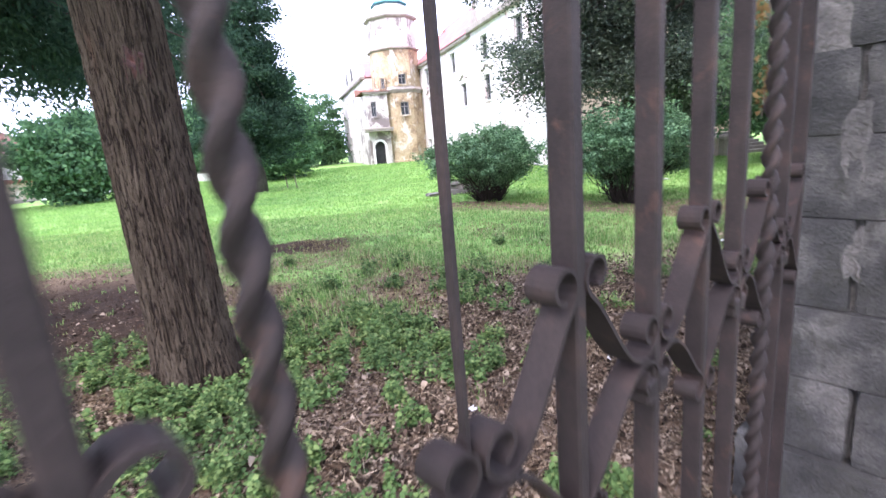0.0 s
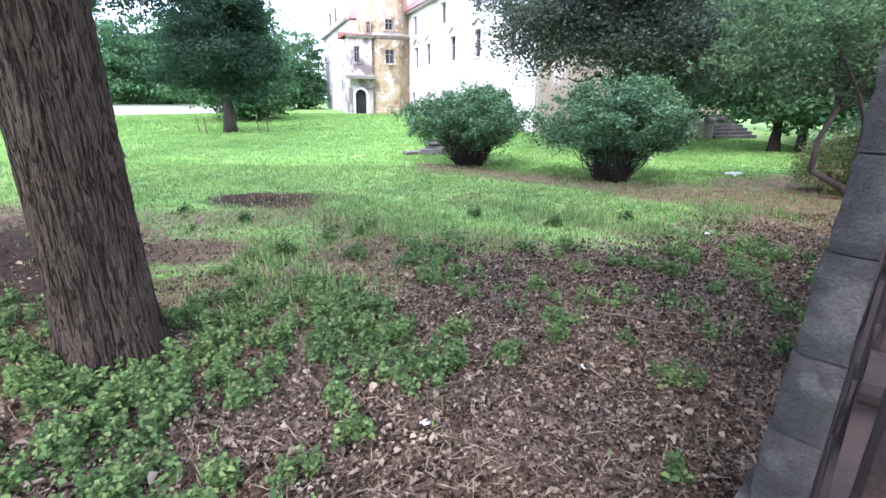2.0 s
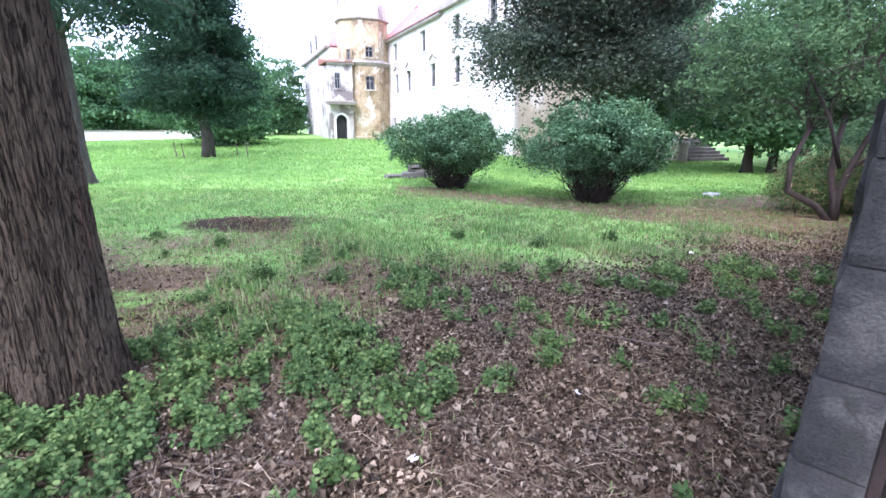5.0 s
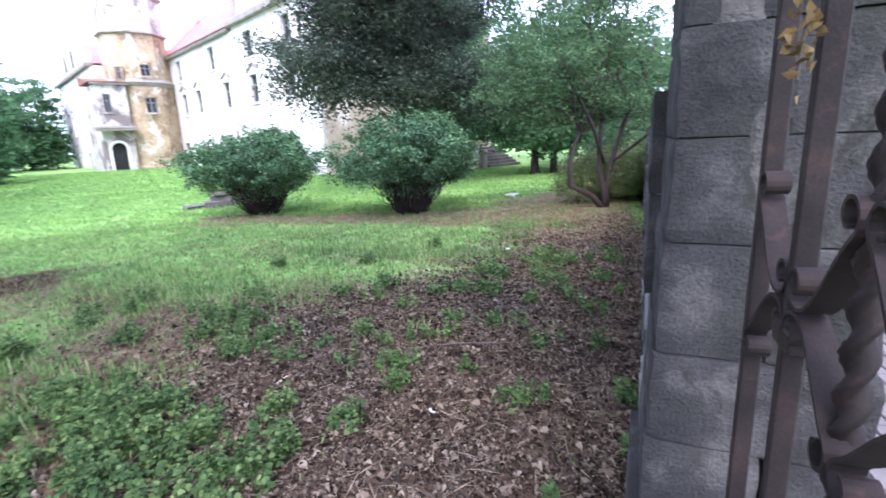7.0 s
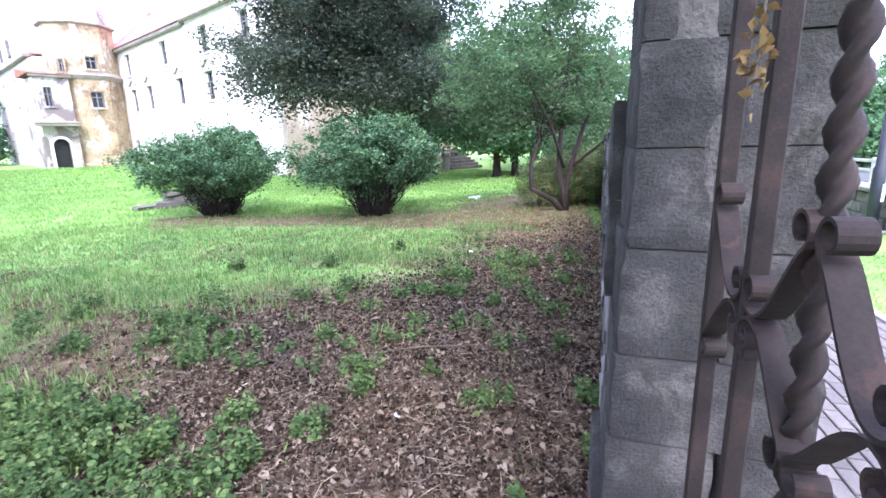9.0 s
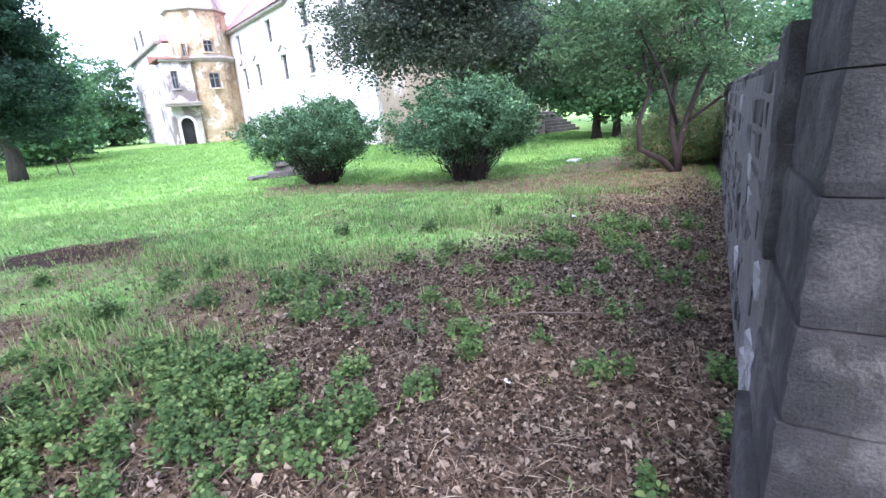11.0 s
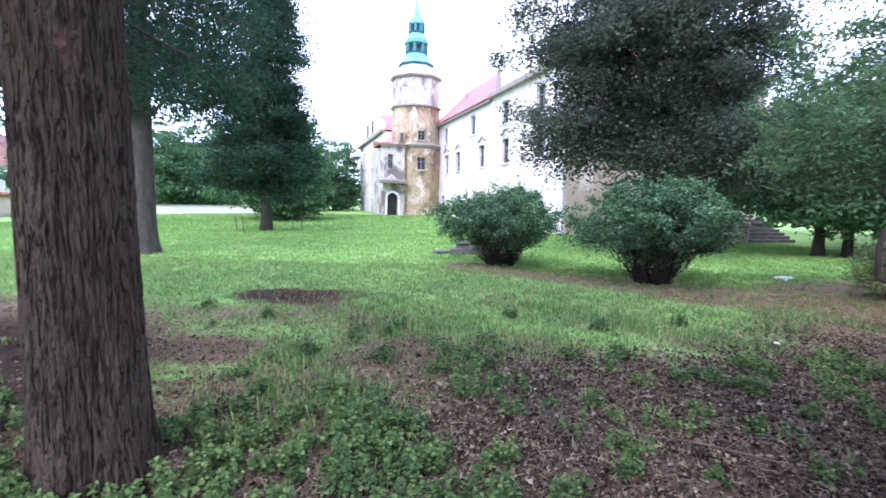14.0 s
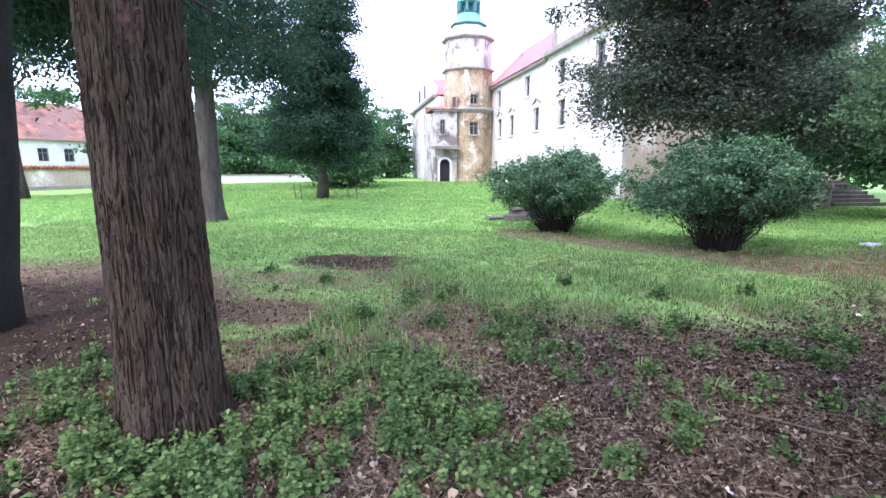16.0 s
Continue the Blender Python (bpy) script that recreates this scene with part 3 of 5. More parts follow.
wall = thing("boundary_wall", yard, "old boundary wall of grey and pale rubble stone", "wall", kind="structure")
part("core", box(0.64, 14.0, -0.36, 0.02, -0.2, 1.70), M["mortar"], wall)
for z0, z1 in ((0.98, 1.42), (1.425, 1.84)):
    part("end_block", hewn_face(rng, 0.632, 0.87, -0.38, 0.055, z0, z1), M["stone"], wall, "dressed grey end block")
stone_meshes = []
for k in range(10):
    L = 0.22 + 0.035 * k
    stone_meshes.append((L, mesh_of("stone", *rough_block(rng, 0, L - 0.015, -0.42, 0.0, 0.005, 0.175, 0.02, 0.012), M["stone"])))
pale_meshes = [(L, mesh_of("stone", *rough_block(rng, 0, L - 0.015, -0.42, 0.0, 0.005, 0.175, 0.02, 0.012), M["pale_stone"])) for L in (0.24, 0.30, 0.38)]
for row in range(10):
    x = 0.645 + 0.1 * (row % 2)
    end = 13.9
    while x < end - 0.3:
        pale = rng.random() < (0.9 if row < 5 and x < 1.0 else 0.25 if row < 8 and x < 2.2 else 0.03)
        if row > 4 and x < 0.86:
            x = 0.88
        L, me = rng.choice(pale_meshes if pale else stone_meshes)
        part("stone", me, None, wall, m=pose(x, 0.02 + rng.uniform(-0.015, 0.012), row * 0.18 - 0.04))
        x += L

# ---- the wrought-iron gate ----
gate = thing("iron_gate", street, "rusty brown wrought-iron gate with twisted bars and scrolls", "gate")
BAR = 0.03
bar_mesh = mesh_of("bar", *box(-BAR * 0.4, BAR * 0.4, -BAR * 0.6, BAR * 0.6, 0.05, 2.50, 0.003), M["iron"])


def twisted(h0, h1, r=0.023, pitch=0.062):
    v, f, n = [], [], 12
    rings = int((h1 - h0) / 0.006)
    for i in range(rings + 1):
        z = h0 + (h1 - h0) * i / rings
        a0 = 2 * math.pi * z / pitch / 2
        for k in range(n):
            a = a0 + 2 * math.pi * k / n
            rr = r * (0.40 + 0.60 * abs(math.cos(math.pi * k / 6)) ** 1.6)
            v.append((rr * math.cos(a), rr * math.sin(a), z))
    for i in range(rings):
        for k in range(n):
            f.append((i * n + k, i * n + (k + 1) % n, i * n + n + (k + 1) % n, i * n + n + k))
    f.append(tuple(range(n - 1, -1, -1)))
    f.append(tuple(range(rings * n, rings * n + n)))
    return v, f


twist_mesh = mesh_of("twisted_bar", *twisted(0.05, 2.50), M["iron"], True)
BAR_AT = [-2.30, -2.08, -1.86, -1.63, -1.42, -0.925, -0.69, -0.455, -0.224, 0.224, 0.448]
for x in BAR_AT:
    part("bar", bar_mesh, None, gate, m=pose(x, 0, 0))
part("thin_bar", box(-0.005, 0.005, -0.005, 0.005, 0.05, 2.50, 0.002), M["iron"], gate, "thin iron bar", m=pose(-1.125, 0, 0))
for x, me in ((0.03, twist_mesh), (-1.31, mesh_of("twisted_bar", *twisted(0.05, 2.50, 0.016, 0.05), M["iron"], True))):
    part("twisted_bar", me, None, gate, "twisted iron bar", m=pose(x, -0.01, 0))
for z0 in (0.08, 2.40):
    part("rail", box(-2.75, 0.55, -0.008, 0.008, z0, z0 + 0.04, 0.003), M["iron"], gate)


def ribbon(path, wide=0.042, thick=0.006):
    """A flat iron strap that follows a path in the gate's plane (x, z)."""
    v, f = [], []
    n = len(path)
    for i, (x, z) in enumerate(path):
        a, b = path[max(i - 1, 0)], path[min(i + 1, n - 1)]
        t = Vector((b[0] - a[0], b[1] - a[1])).normalized()
        px, pz = -t.y * thick / 2, t.x * thick / 2
        v += [(x + px, -wide / 2, z + pz), (x + px, wide / 2, z + pz), (x - px, wide / 2, z - pz), (x - px, -wide / 2, z - pz)]
    for i in range(n - 1):
        for k in range(4):
            f.append((i * 4 + k, i * 4 + (k + 1) % 4, i * 4 + 4 + (k + 1) % 4, i * 4 + 4 + k))
    f += [(3, 2, 1, 0), tuple(range(n * 4 - 4, n * 4))]
    return v, f


def scroll(x0, z0, x1, z1, sag, c0, c1, r=0.030):
    """A strap from one bar to the next that sags between them and is curled up at both ends."""
    mid = []
    for i in range(15):
        t = i / 14
        mid.append((x0 + (x1 - x0) * t, z0 + (z1 - z0) * (3 * t * t - 2 * t ** 3) - sag * math.sin(math.pi * t)))

    def curl(p, q, sign):
        d = Vector((p[0] - q[0], p[1] - q[1])).normalized()
        c = Vector(p) + Vector((-d.y, d.x)) * sign * r
        out = []
        for k in range(1, 15):
            a = -sign * math.pi / 2 + sign * k * 0.40
            rr = r * (1 - 0.035 * k)
            o = d * math.cos(a) + Vector((-d.y, d.x)) * math.sin(a)
            out.append((c.x + o.x * rr, c.y + o.y * rr))
        return out

    a = curl(mid[0], mid[1], c0)[::-1] if c0 else []
    b = curl(mid[-1], mid[-2], c1) if c1 else []
    return ribbon(a + mid + b)


knots = sorted(BAR_AT + [0.0, -1.125])
for k in range(len(knots) - 1):
    a, b = knots[k] + 0.018, knots[k + 1] - 0.018
    up = abs(round(knots[k] / 0.224)) % 2 == 1        # the strap climbs from a low knot to a high one
    hi = (1.41, 1.55) if up else (1.55, 1.41)
    lo = (1.38, 1.26) if up else (1.26, 1.38)
    part("scroll", scroll(a, hi[0], b, hi[1], 0.045, -1, 1), M["iron"], gate, "curled iron scroll", smooth=False)
    part("scroll", scroll(a, lo[0], b, lo[1], -0.035, 1, -1), M["iron"], gate, "curled iron scroll", smooth=False)
    zc = hi[0] - 0.03 if up else hi[1] - 0.03
    part("collar", box((a if up else b) - 0.042 + (0.024 if up else 0.018), (a if up else b) + (0.024 if up else 0.018) - 0.0, -0.021, 0.021, zc - 0.07, zc - 0.03, 0.004), M["iron"], gate)

# dead leaves and a stem that hang in the gate
g = np.random.default_rng(8)
wisp = thing("dead_climber", street @ pose(0.15, 0.02, 1.80), "dry yellow leaves of a dead climber hanging in the gate", "plant")
part("stem", tube([(-0.02, 0.02, 0.55), (0.03, 0.03, 0.3), (0.05, 0.02, 0.12), (0.035, 0.03, -0.05)], [0.003, 0.003, 0.002, 0.0015], 5), M["twig"], wisp)
part("stem", tube([(0.04, 0.03, 0.2), (-0.05, 0.02, 0.26), (-0.14, 0.02, 0.29)], [0.002, 0.002, 0.0015], 5), M["twig"], wisp)
leaves("dry_foliage", g.normal(size=(40, 3)) * (0.010, 0.010, 0.04) + (0.04, 0.03, 0.02), 0.022, M["straw"], wisp, rng=g, droop=1.2)
leaves("dry_foliage", g.normal(size=(40, 3)) * (0.009, 0.010, 0.05) + (-0.07, 0.02, 0.22), 0.022, M["straw"], wisp, rng=g, droop=1.2)

# ---- the castle ----
facade_turn = math.degrees(math.atan2(-0.927, 0.374))


def castle_window(parent, x, z, w, h, y=0.0, ornate=True, turn=None, trim="white_trim"):
    """Frame, panes, sill and lintel in an opening of a wall panel (x along it, y into it)."""
    m = pose(x, y, z) if turn is None else turn
    win = new("window")
    win.parent = parent
    win.matrix_basis = m
    t = 0.07
    fr = join(box(-w / 2, -w / 2 + t, 0.16, 0.24, -h / 2, h / 2), box(w / 2 - t, w / 2, 0.16, 0.24, -h / 2, h / 2), box(-w / 2 + t, w / 2 - t, 0.16, 0.24, h / 2 - t, h / 2), box(-w / 2 + t, w / 2 - t, 0.16, 0.24, -h / 2, -h / 2 + t), box(-0.035, 0.035, 0.15, 0.23, -h / 2 + t, h / 2 - t), box(-w / 2 + t, w / 2 - t, 0.165, 0.22, h * 0.12, h * 0.12 + 0.06))
    part("window_frame", fr, M["frame"], win)
    part("pane", box(-w / 2 + t, w / 2 - t, 0.26, 0.275, -h / 2 + t, h / 2 - t), M["glass"], win)
    b = 0.13
    part("surround", join(box(-w / 2 - b, -w / 2, -0.05, 0.04, -h / 2, h / 2), box(w / 2, w / 2 + b, -0.05, 0.04, -h / 2, h / 2), box(-w / 2 - b, w / 2 + b, -0.05, 0.04, h / 2, h / 2 + b), box(-w / 2 - b - 0.05, w / 2 + b + 0.05, -0.10, 0.04, -h / 2 - 0.10, -h / 2)), M[trim], win)
    if ornate:
        arc = []
        for k in range(9):
            u = k / 8 * 2 - 1
            arc.append((u * (w / 2 + 0.28), -0.07, h / 2 + 0.42 + 0.26 * math.cos(u * math.pi) * (1 if abs(u) < 0.55 else 0.35)))
        part("lintel", tube(arc, [0.07] * 9, 5), M["stone_trim"], win)
    return win


def holes_of(rows):
    return [(x - w / 2, x + w / 2, z - h / 2, z + h / 2) for x, z, w, h in rows]


castle = thing("castle", pose(-4.2, 49.9, 0, 0, 0, facade_turn), "large weathered white baroque castle with ochre corner tower and red roofs", "castle")
main_rows = [(2.5, 8.2, 1.15, 1.6), (9.9, 8.2, 1.15, 1.6), (16.3, 8.2, 1.15, 1.6), (21.4, 8.2, 1.15, 1.6),
             (2.9, 5.45, 1.15, 1.75), (6.3, 5.45, 1.15, 1.75), (12.0, 5.45, 1.15, 1.75), (16.5, 5.45, 1.15, 1.75), (21.3, 5.45, 1.15, 1.75),
             (1.95, 1.75, 1.0, 1.2), (6.5, 1.75, 1.0, 1.2), (12.0, 1.75, 1.0, 1.2), (16.6, 1.75, 1.0, 1.2)]
part("facade", wall_panel(24.75, 9.45, 0.5, holes_of(main_rows)), M["plaster"], castle)
for x, zc, w, h in main_rows:
    castle_window(castle, x, zc, w, h, ornate=zc > 5 and zc < 6)
# near-black sheet paints the shade of the rooms behind the windows
part("room_shade_sheet", box(0.3, 24.3, 0.75, 0.8, 0.2, 9.2), M["dark"], castle)
part("cornice", box(-0.1, 13.9, -0.35, 0.2, 9.35, 9.65, 0.05), M["stone_trim"], castle)
part("cornice", box(13.9, 25.0, -0.40, 0.2, 9.55, 9.95, 0.05), M["stone_trim"], castle)
part("attic", box(14.0, 24.75, -0.06, 0.5, 9.45, 9.56), M["plaster"], castle)
part("band", box(0.0, 24.76, -0.02, 0.0, 3.55, 3.66), M["white_trim"], castle)
part("corner_pilaster", box(13.75, 14.35, -0.09, 0.0, 0.0, 9.34), M["white_trim"], castle)
# volute gable over the projecting bay
vol = [(14.6, 9.95), (24.6, 9.95), (24.4, 11.2), (23.2, 11.7), (22.6, 13.2), (21.2, 14.6), (19.6, 15.2), (18.0, 14.6), (16.8, 13.2), (16.2, 12.2), (15.2, 11.8), (14.7, 11.0)]
n = len(vol)
part("gable", ([(x, y, z) for y in (0.02, 0.5) for x, z in vol], [tuple(range(n)), tuple(range(2 * n - 1, n - 1, -1))] + [(k, k + n, (k + 1) % n + n, (k + 1) % n) for k in range(n)]), M["plaster"], castle)
part("gable_post", box(14.5, 15.3, -0.1, 0.6, 9.95, 10.9, 0.04), M["stone_trim"], castle)
part("vase", lathe([(0.28, 0), (0.38, 0.3), (0.34, 0.6), (0.16, 0.9), (0.2, 1.1), (0.05, 1.6)], 10), M["stone_trim"], castle, m=pose(14.9, 0.25, 10.9))
# the long roof and its tiles' courses
part("roof", ([(-0.5, -0.45, 9.6), (14.2, -0.45, 9.6), (14.2, 3.5, 13.5), (-0.5, 3.5, 13.5), (-0.5, 11.5, 9.6), (14.2, 11.5, 9.6)], [(0, 1, 2, 3), (3, 2, 5, 4), (0, 3, 4), (1, 5, 2)]), M["roof"], castle, "red tiled roof")
part("roof", ([(14.2, 0.5, 9.9), (25.0, 0.5, 9.9), (25.0, 6, 13.6), (14.2, 6, 13.6), (14.2, 12.4, 9.9), (25.0, 12.4, 9.9)], [(0, 1, 2, 3), (3, 2, 5, 4), (0, 3, 4), (1, 5, 2)]), M["roof"], castle, "red tiled roof")
part("dormer", join(box(0.9, 2.3, 2.6, 5.0, 10.6, 12.3), ([(0.7, 2.4, 12.25), (2.5, 2.4, 12.25), (1.6, 2.4, 12.8), (0.7, 6.0, 12.25), (2.5, 6.0, 12.25), (1.6, 6.0, 12.8)], [(0, 1, 2), (3, 5, 4), (0, 2, 5, 3), (1, 4, 5, 2), (0, 3, 4, 1)])), M["roof"], castle)
part("drain_pipe", tube([(0.05, -0.14, 0.1), (0.05, -0.14, 5), (0.05, -0.14, 9.5)], [0.08] * 3, 8), M["pipe"], castle)
# end wall, turned away to the park
side_rows = [(3.0, 5.4, 1.15, 1.75), (7.0, 5.4, 1.15, 1.75), (11.0, 5.4, 1.15, 1.75), (3.0, 8.2, 1.15, 1.5), (7.0, 8.2, 1.15, 1.5), (11.0, 8.2, 1.15, 1.5), (7.0, 1.8, 1.0, 1.3)]
end_wall = part("end_wall", wall_panel(14.0, 9.5, 0.5, holes_of(side_rows)), M["beige"], castle, "worn beige plaster end wall", m=pose(24.76, 0, 0, 0, 0, 90))
for x, zc, w, h in side_rows:
    castle_window(end_wall, x, zc, w, h, ornate=False)
# the same painted room shade behind the end wall
part("room_shade_sheet", box(24.0, 24.05, 0.9, 13.5, 0.2, 9.2), M["dark"], castle)
part("back_wall", box(0.0, 24.7, 13.5, 14.0, 0, 9.5), M["plaster"], castle)

# the corner tower
tower = thing("castle_tower", pose(-6.62, 49.6, 0), "octagonal ochre corner tower with green copper lantern dome", "tower")
T8 = radians(22.5 + facade_turn)
R = 2.55
part("lower_shaft", lathe([(R * 1.04, -0.2), (R * 1.04, 0.5), (R, 0.6), (R, 7.0)], 8, T8), M["ochre"], tower)
part("string_course", lathe([(R, 7.0), (R * 1.05, 7.1), (R * 1.12, 7.32), (R * 1.10, 7.4), (R * 0.98, 7.62)], 8, T8), M["stone_trim"], tower, "moulded string course")
part("middle_shaft", lathe([(R * 0.97, 7.5), (R * 0.97, 11.0)], 8, T8), M["ochre"], tower)
part("string_course", lathe([(R * 0.97, 11.0), (R * 1.06, 11.12), (R * 1.06, 11.25), (R * 0.96, 11.35)], 8, T8), M["stone_trim"], tower)
part("upper_shaft", lathe([(R * 0.95, 11.3), (R * 0.95, 13.9)], 8, T8), M["upper_tower"], tower)
part("cornice", lathe([(R * 0.95, 13.85), (R * 1.05, 14.0), (R * 1.07, 14.15), (R * 0.9, 14.25)], 8, T8), M["stone_trim"], tower)
part("skirt_roof", lathe([(R * 1.0, 14.2), (R * 0.86, 14.75), (R * 0.68, 15.2), (R * 0.64, 15.4)], 8, T8), M["zinc"], tower, "pale sheet-metal skirt")
part("copper_flare", lathe([(R * 0.68, 15.4), (R * 0.70, 15.55), (R * 0.55, 15.9), (R * 0.46, 16.4), (R * 0.44, 16.6)], 8, T8), M["copper"], tower, "green copper flare")
part("ring", lathe([(R * 0.70, 15.36), (R * 0.74, 15.46), (R * 0.70, 15.58)], 8, T8), M["copper_dark"], tower)


def lantern(z0, z1, r):
    for k in range(8):
        a = T8 + 2 * math.pi * k / 8
        part("lantern_post", box(-0.13, 0.13, -0.13, 0.13, z0, z1, 0.02), M["copper_dark"], tower, m=pose(r * math.cos(a), r * math.sin(a), 0, 0, 0, math.degrees(a)))
    part("lantern_core", lathe([(r * 0.45, z0), (r * 0.45, z1)], 8, T8), M["copper_dark"], tower)
    part("ring", lathe([(r * 1.0, z1), (r * 1.22, z1 + 0.1), (r * 1.24, z1 + 0.24), (r * 1.0, z1 + 0.34)], 8, T8), M["copper"], tower)
    part("ring", lathe([(r * 1.05, z0 - 0.16), (r * 1.2, z0 - 0.08), (r * 1.05, z0)], 8, T8), M["copper_dark"], tower)


lantern(16.65, 17.5, R * 0.40)
part("cupola", lathe([(R * 0.44, 17.8), (R * 0.46, 17.95), (R * 0.36, 18.3), (R * 0.30, 18.6)], 8, T8), M["copper"], tower)
lantern(18.7, 19.4, R * 0.28)
part("spire", lathe([(R * 0.32, 19.7), (R * 0.30, 19.9), (R * 0.16, 20.3), (R * 0.10, 20.9), (0.03, 22.4)], 8, T8), M["copper"], tower)
for dx, zc, w, h in ((0.95, 8.25, 0.75, 0.95), (0.95, 5.5, 0.85, 1.25), (-1.6, 8.0, 0.5, 1.0)):
    ang = T8 + round((math.atan2(-math.sqrt(max(R * R - dx * dx, 0.1)), dx) - T8 - math.pi / 8) / (math.pi / 4)) * math.pi / 4 + math.pi / 8
    apo = R * (0.97 if zc > 7 else 1.0) * math.cos(math.pi / 8)
    castle_window(tower, 0, 0, w, h, ornate=False, turn=pose(apo * math.cos(ang), apo * math.sin(ang), zc, 0, 0, math.degrees(ang) + 90) @ pose(0, -0.29, 0), trim="ochre")

# the gabled wing and the porch beside the tower
wing = thing("castle_wing", pose(-10.06 - 0.374 * 18.2, 50.1 + 0.927 * 18.2, 0, 0, 0, facade_turn), "white gabled wing of the castle with small dark windows", "castle")
wrows = [(x, zc, 1.15, h) for x in (5.6, 11.1, 16.2) for zc, h in ((1.1, 1.6), (4.6, 2.0), (7.0, 1.7))]
part("facade", wall_panel(18.2, 9.0, 0.5, holes_of(wrows)), M["plaster"], wing)
for x, zc, w, h in wrows:
    castle_window(wing, x, zc, w, h, ornate=False)
# painted room shade behind the wing's windows
part("room_shade_sheet", box(0.3, 17.9, 0.75, 0.8, 0.1, 8.9), M["dark"], wing)
part("cornice", box(-0.2, 18.3, -0.35, 0.2, 8.9, 9.25, 0.05), M["stone_trim"], wing)
gab = [(1.5, 9.25), (17.0, 9.25), (16.4, 10.4), (14.0, 11.0), (13.2, 11.9), (10.5, 12.2), (9.5, 12.9), (8.5, 12.2), (5.6, 11.9), (4.6, 11.0), (2.0, 10.4)]
n = len(gab)
part("gable", ([(x, y, z) for y in (0.02, 0.5) for x, z in gab], [tuple(range(n)), tuple(range(2 * n - 1, n - 1, -1))] + [(k, k + n, (k + 1) % n + n, (k + 1) % n) for k in range(n)]), M["plaster"], wing)
for x in (7.4, 11.3):
    castle_window(wing, x, 10.4, 1.0, 1.4, y=-0.28, ornate=False)
part("roof", ([(0, 0.4, 9.2), (18.2, 0.4, 9.2), (9.5, 0.4, 12.3), (0, 14, 9.2), (18.2, 14, 9.2), (9.5, 14, 12.3)], [(0, 1, 2), (3, 5, 4), (0, 2, 5, 3), (1, 4, 5, 2), (0, 3, 4, 1)]), M["roof"], wing, "red tiled roof")
part("side_wall", box(17.7, 18.2, 0.5, 6.0, 0, 9.0), M["plaster"], wing)

porch = thing("castle_porch", pose(-9.25, 46.0, 0, 0, 0, facade_turn + 90), "pale porch with arched dark doorway and stone balcony", "porch")
part("front", wall_panel(2.15, 7.0, 0.4, [(0.45, 1.49, 0.0, 2.55), (0.5, 1.0, 4.9, 6.3)]), M["upper_tower"], porch)
av, af = [], []
for k in range(13):
    a = math.pi * k / 12
    for r, y in ((0.52, -0.08), (0.72, -0.08), (0.72, 0.1), (0.52, 0.1)):
        av.append((0.97 - r * math.cos(a), y, 2.02 + r * math.sin(a)))
for k in range(12):
    for i in range(4):
        af.append((k * 4 + i, k * 4 + (i + 1) % 4, k * 4 + 4 + (i + 1) % 4, k * 4 + 4 + i))
part("arch", (av, af), M["white_trim"], porch)
for x in (0.25, 1.49):
    part("jamb", box(x, x + 0.2, -0.08, 0.1, 0, 2.0), M["white_trim"], porch)
# closed sheet whose near-black colour stands for shade in the doorway
part("doorway_shade_sheet", box(0.46, 1.48, 0.3, 0.36, 0, 2.54), M["dark"], porch, "near-black sheet painted as the doorway's shade")
part("balcony_slab", box(-0.45, 2.3, -0.8, 0.0, 3.45, 3.62, 0.04), M["stone_trim"], porch)
part("balcony_rim", box(-0.5, 2.35, -0.85, 0.0, 3.62, 3.8, 0.03), M["stone_trim"], porch)
castle_window(porch, 0.75, 5.6, 0.5, 1.4, ornate=False, trim="upper_tower")
part("side_wall", box(-0.01, 0.4, 0.4, 6.0, 0, 7.0), M["upper_tower"], porch)
part("side_wall", box(1.75, 2.14, 0.4, 3.0, 0, 7.0), M["ochre"], porch)
part("eaves", box(-0.2, 2.3, -0.25, 0.3, 7.0, 7.2, 0.04), M["stone_trim"], porch)
part("roof", ([(-0.3, -0.35, 7.2), (2.4, -0.35, 7.2), (2.4, 4.0, 7.9), (-0.3, 4.0, 7.9), (-0.3, 4.0, 7.2), (2.4, 4.0, 7.2)], [(0, 1, 2, 3), (0, 3, 4), (1, 5, 2), (3, 2, 5, 4), (0, 4, 5, 1)]), M["old_tile"], porch, "old tiled pent roof")

# outside stair with a curved balustrade at the castle's end
stair = thing("outside_stair", pose(13.7, 24.2, 0.0, 0, 0, 20), "outside stone stair with pale side wall", "stair")
for k in range(7):
    part("step", box(-0.2 + 0.32 * 0, 2.6, 0.3 * k, 0.3 * k + 0.34, 0.16 * k - 0.05, 0.16 * k + 0.16, 0.01), M["slab"], stair)
sv = []
for k in range(8):
    t = k / 7
    for x in (-0.5, -0.22):
        sv += [(x - 0.5 * (1 - t) ** 2, 2.1 * t, -0.1), (x - 0.5 * (1 - t) ** 2, 2.1 * t, 0.7 + 1.05 * t)]
sf = [(0, 1, 3, 2), (28, 30, 31, 29)]
for k in range(7):
    a = k * 4
    sf += [(a, a + 4, a + 5, a + 1), (a + 2, a + 3, a + 7, a + 6), (a + 1, a + 5, a + 7, a + 3)]
part("side_wall", (sv, sf), M["beige"], stair)
part("post", lathe([(0.22, 0), (0.22, 0.8), (0.28, 0.85), (0.28, 0.95), (0.2, 1.05)], 8), M["stone_trim"], stair, m=pose(-0.85, -0.1, 0))
part("landing", box(-0.5, 2.6, 2.1, 4.5, -0.1, 1.12), M["beige"], stair)
part("railing_wall", box(-0.5, -0.25, 2.1, 4.5, 1.12, 1.9), M["beige"], stair)

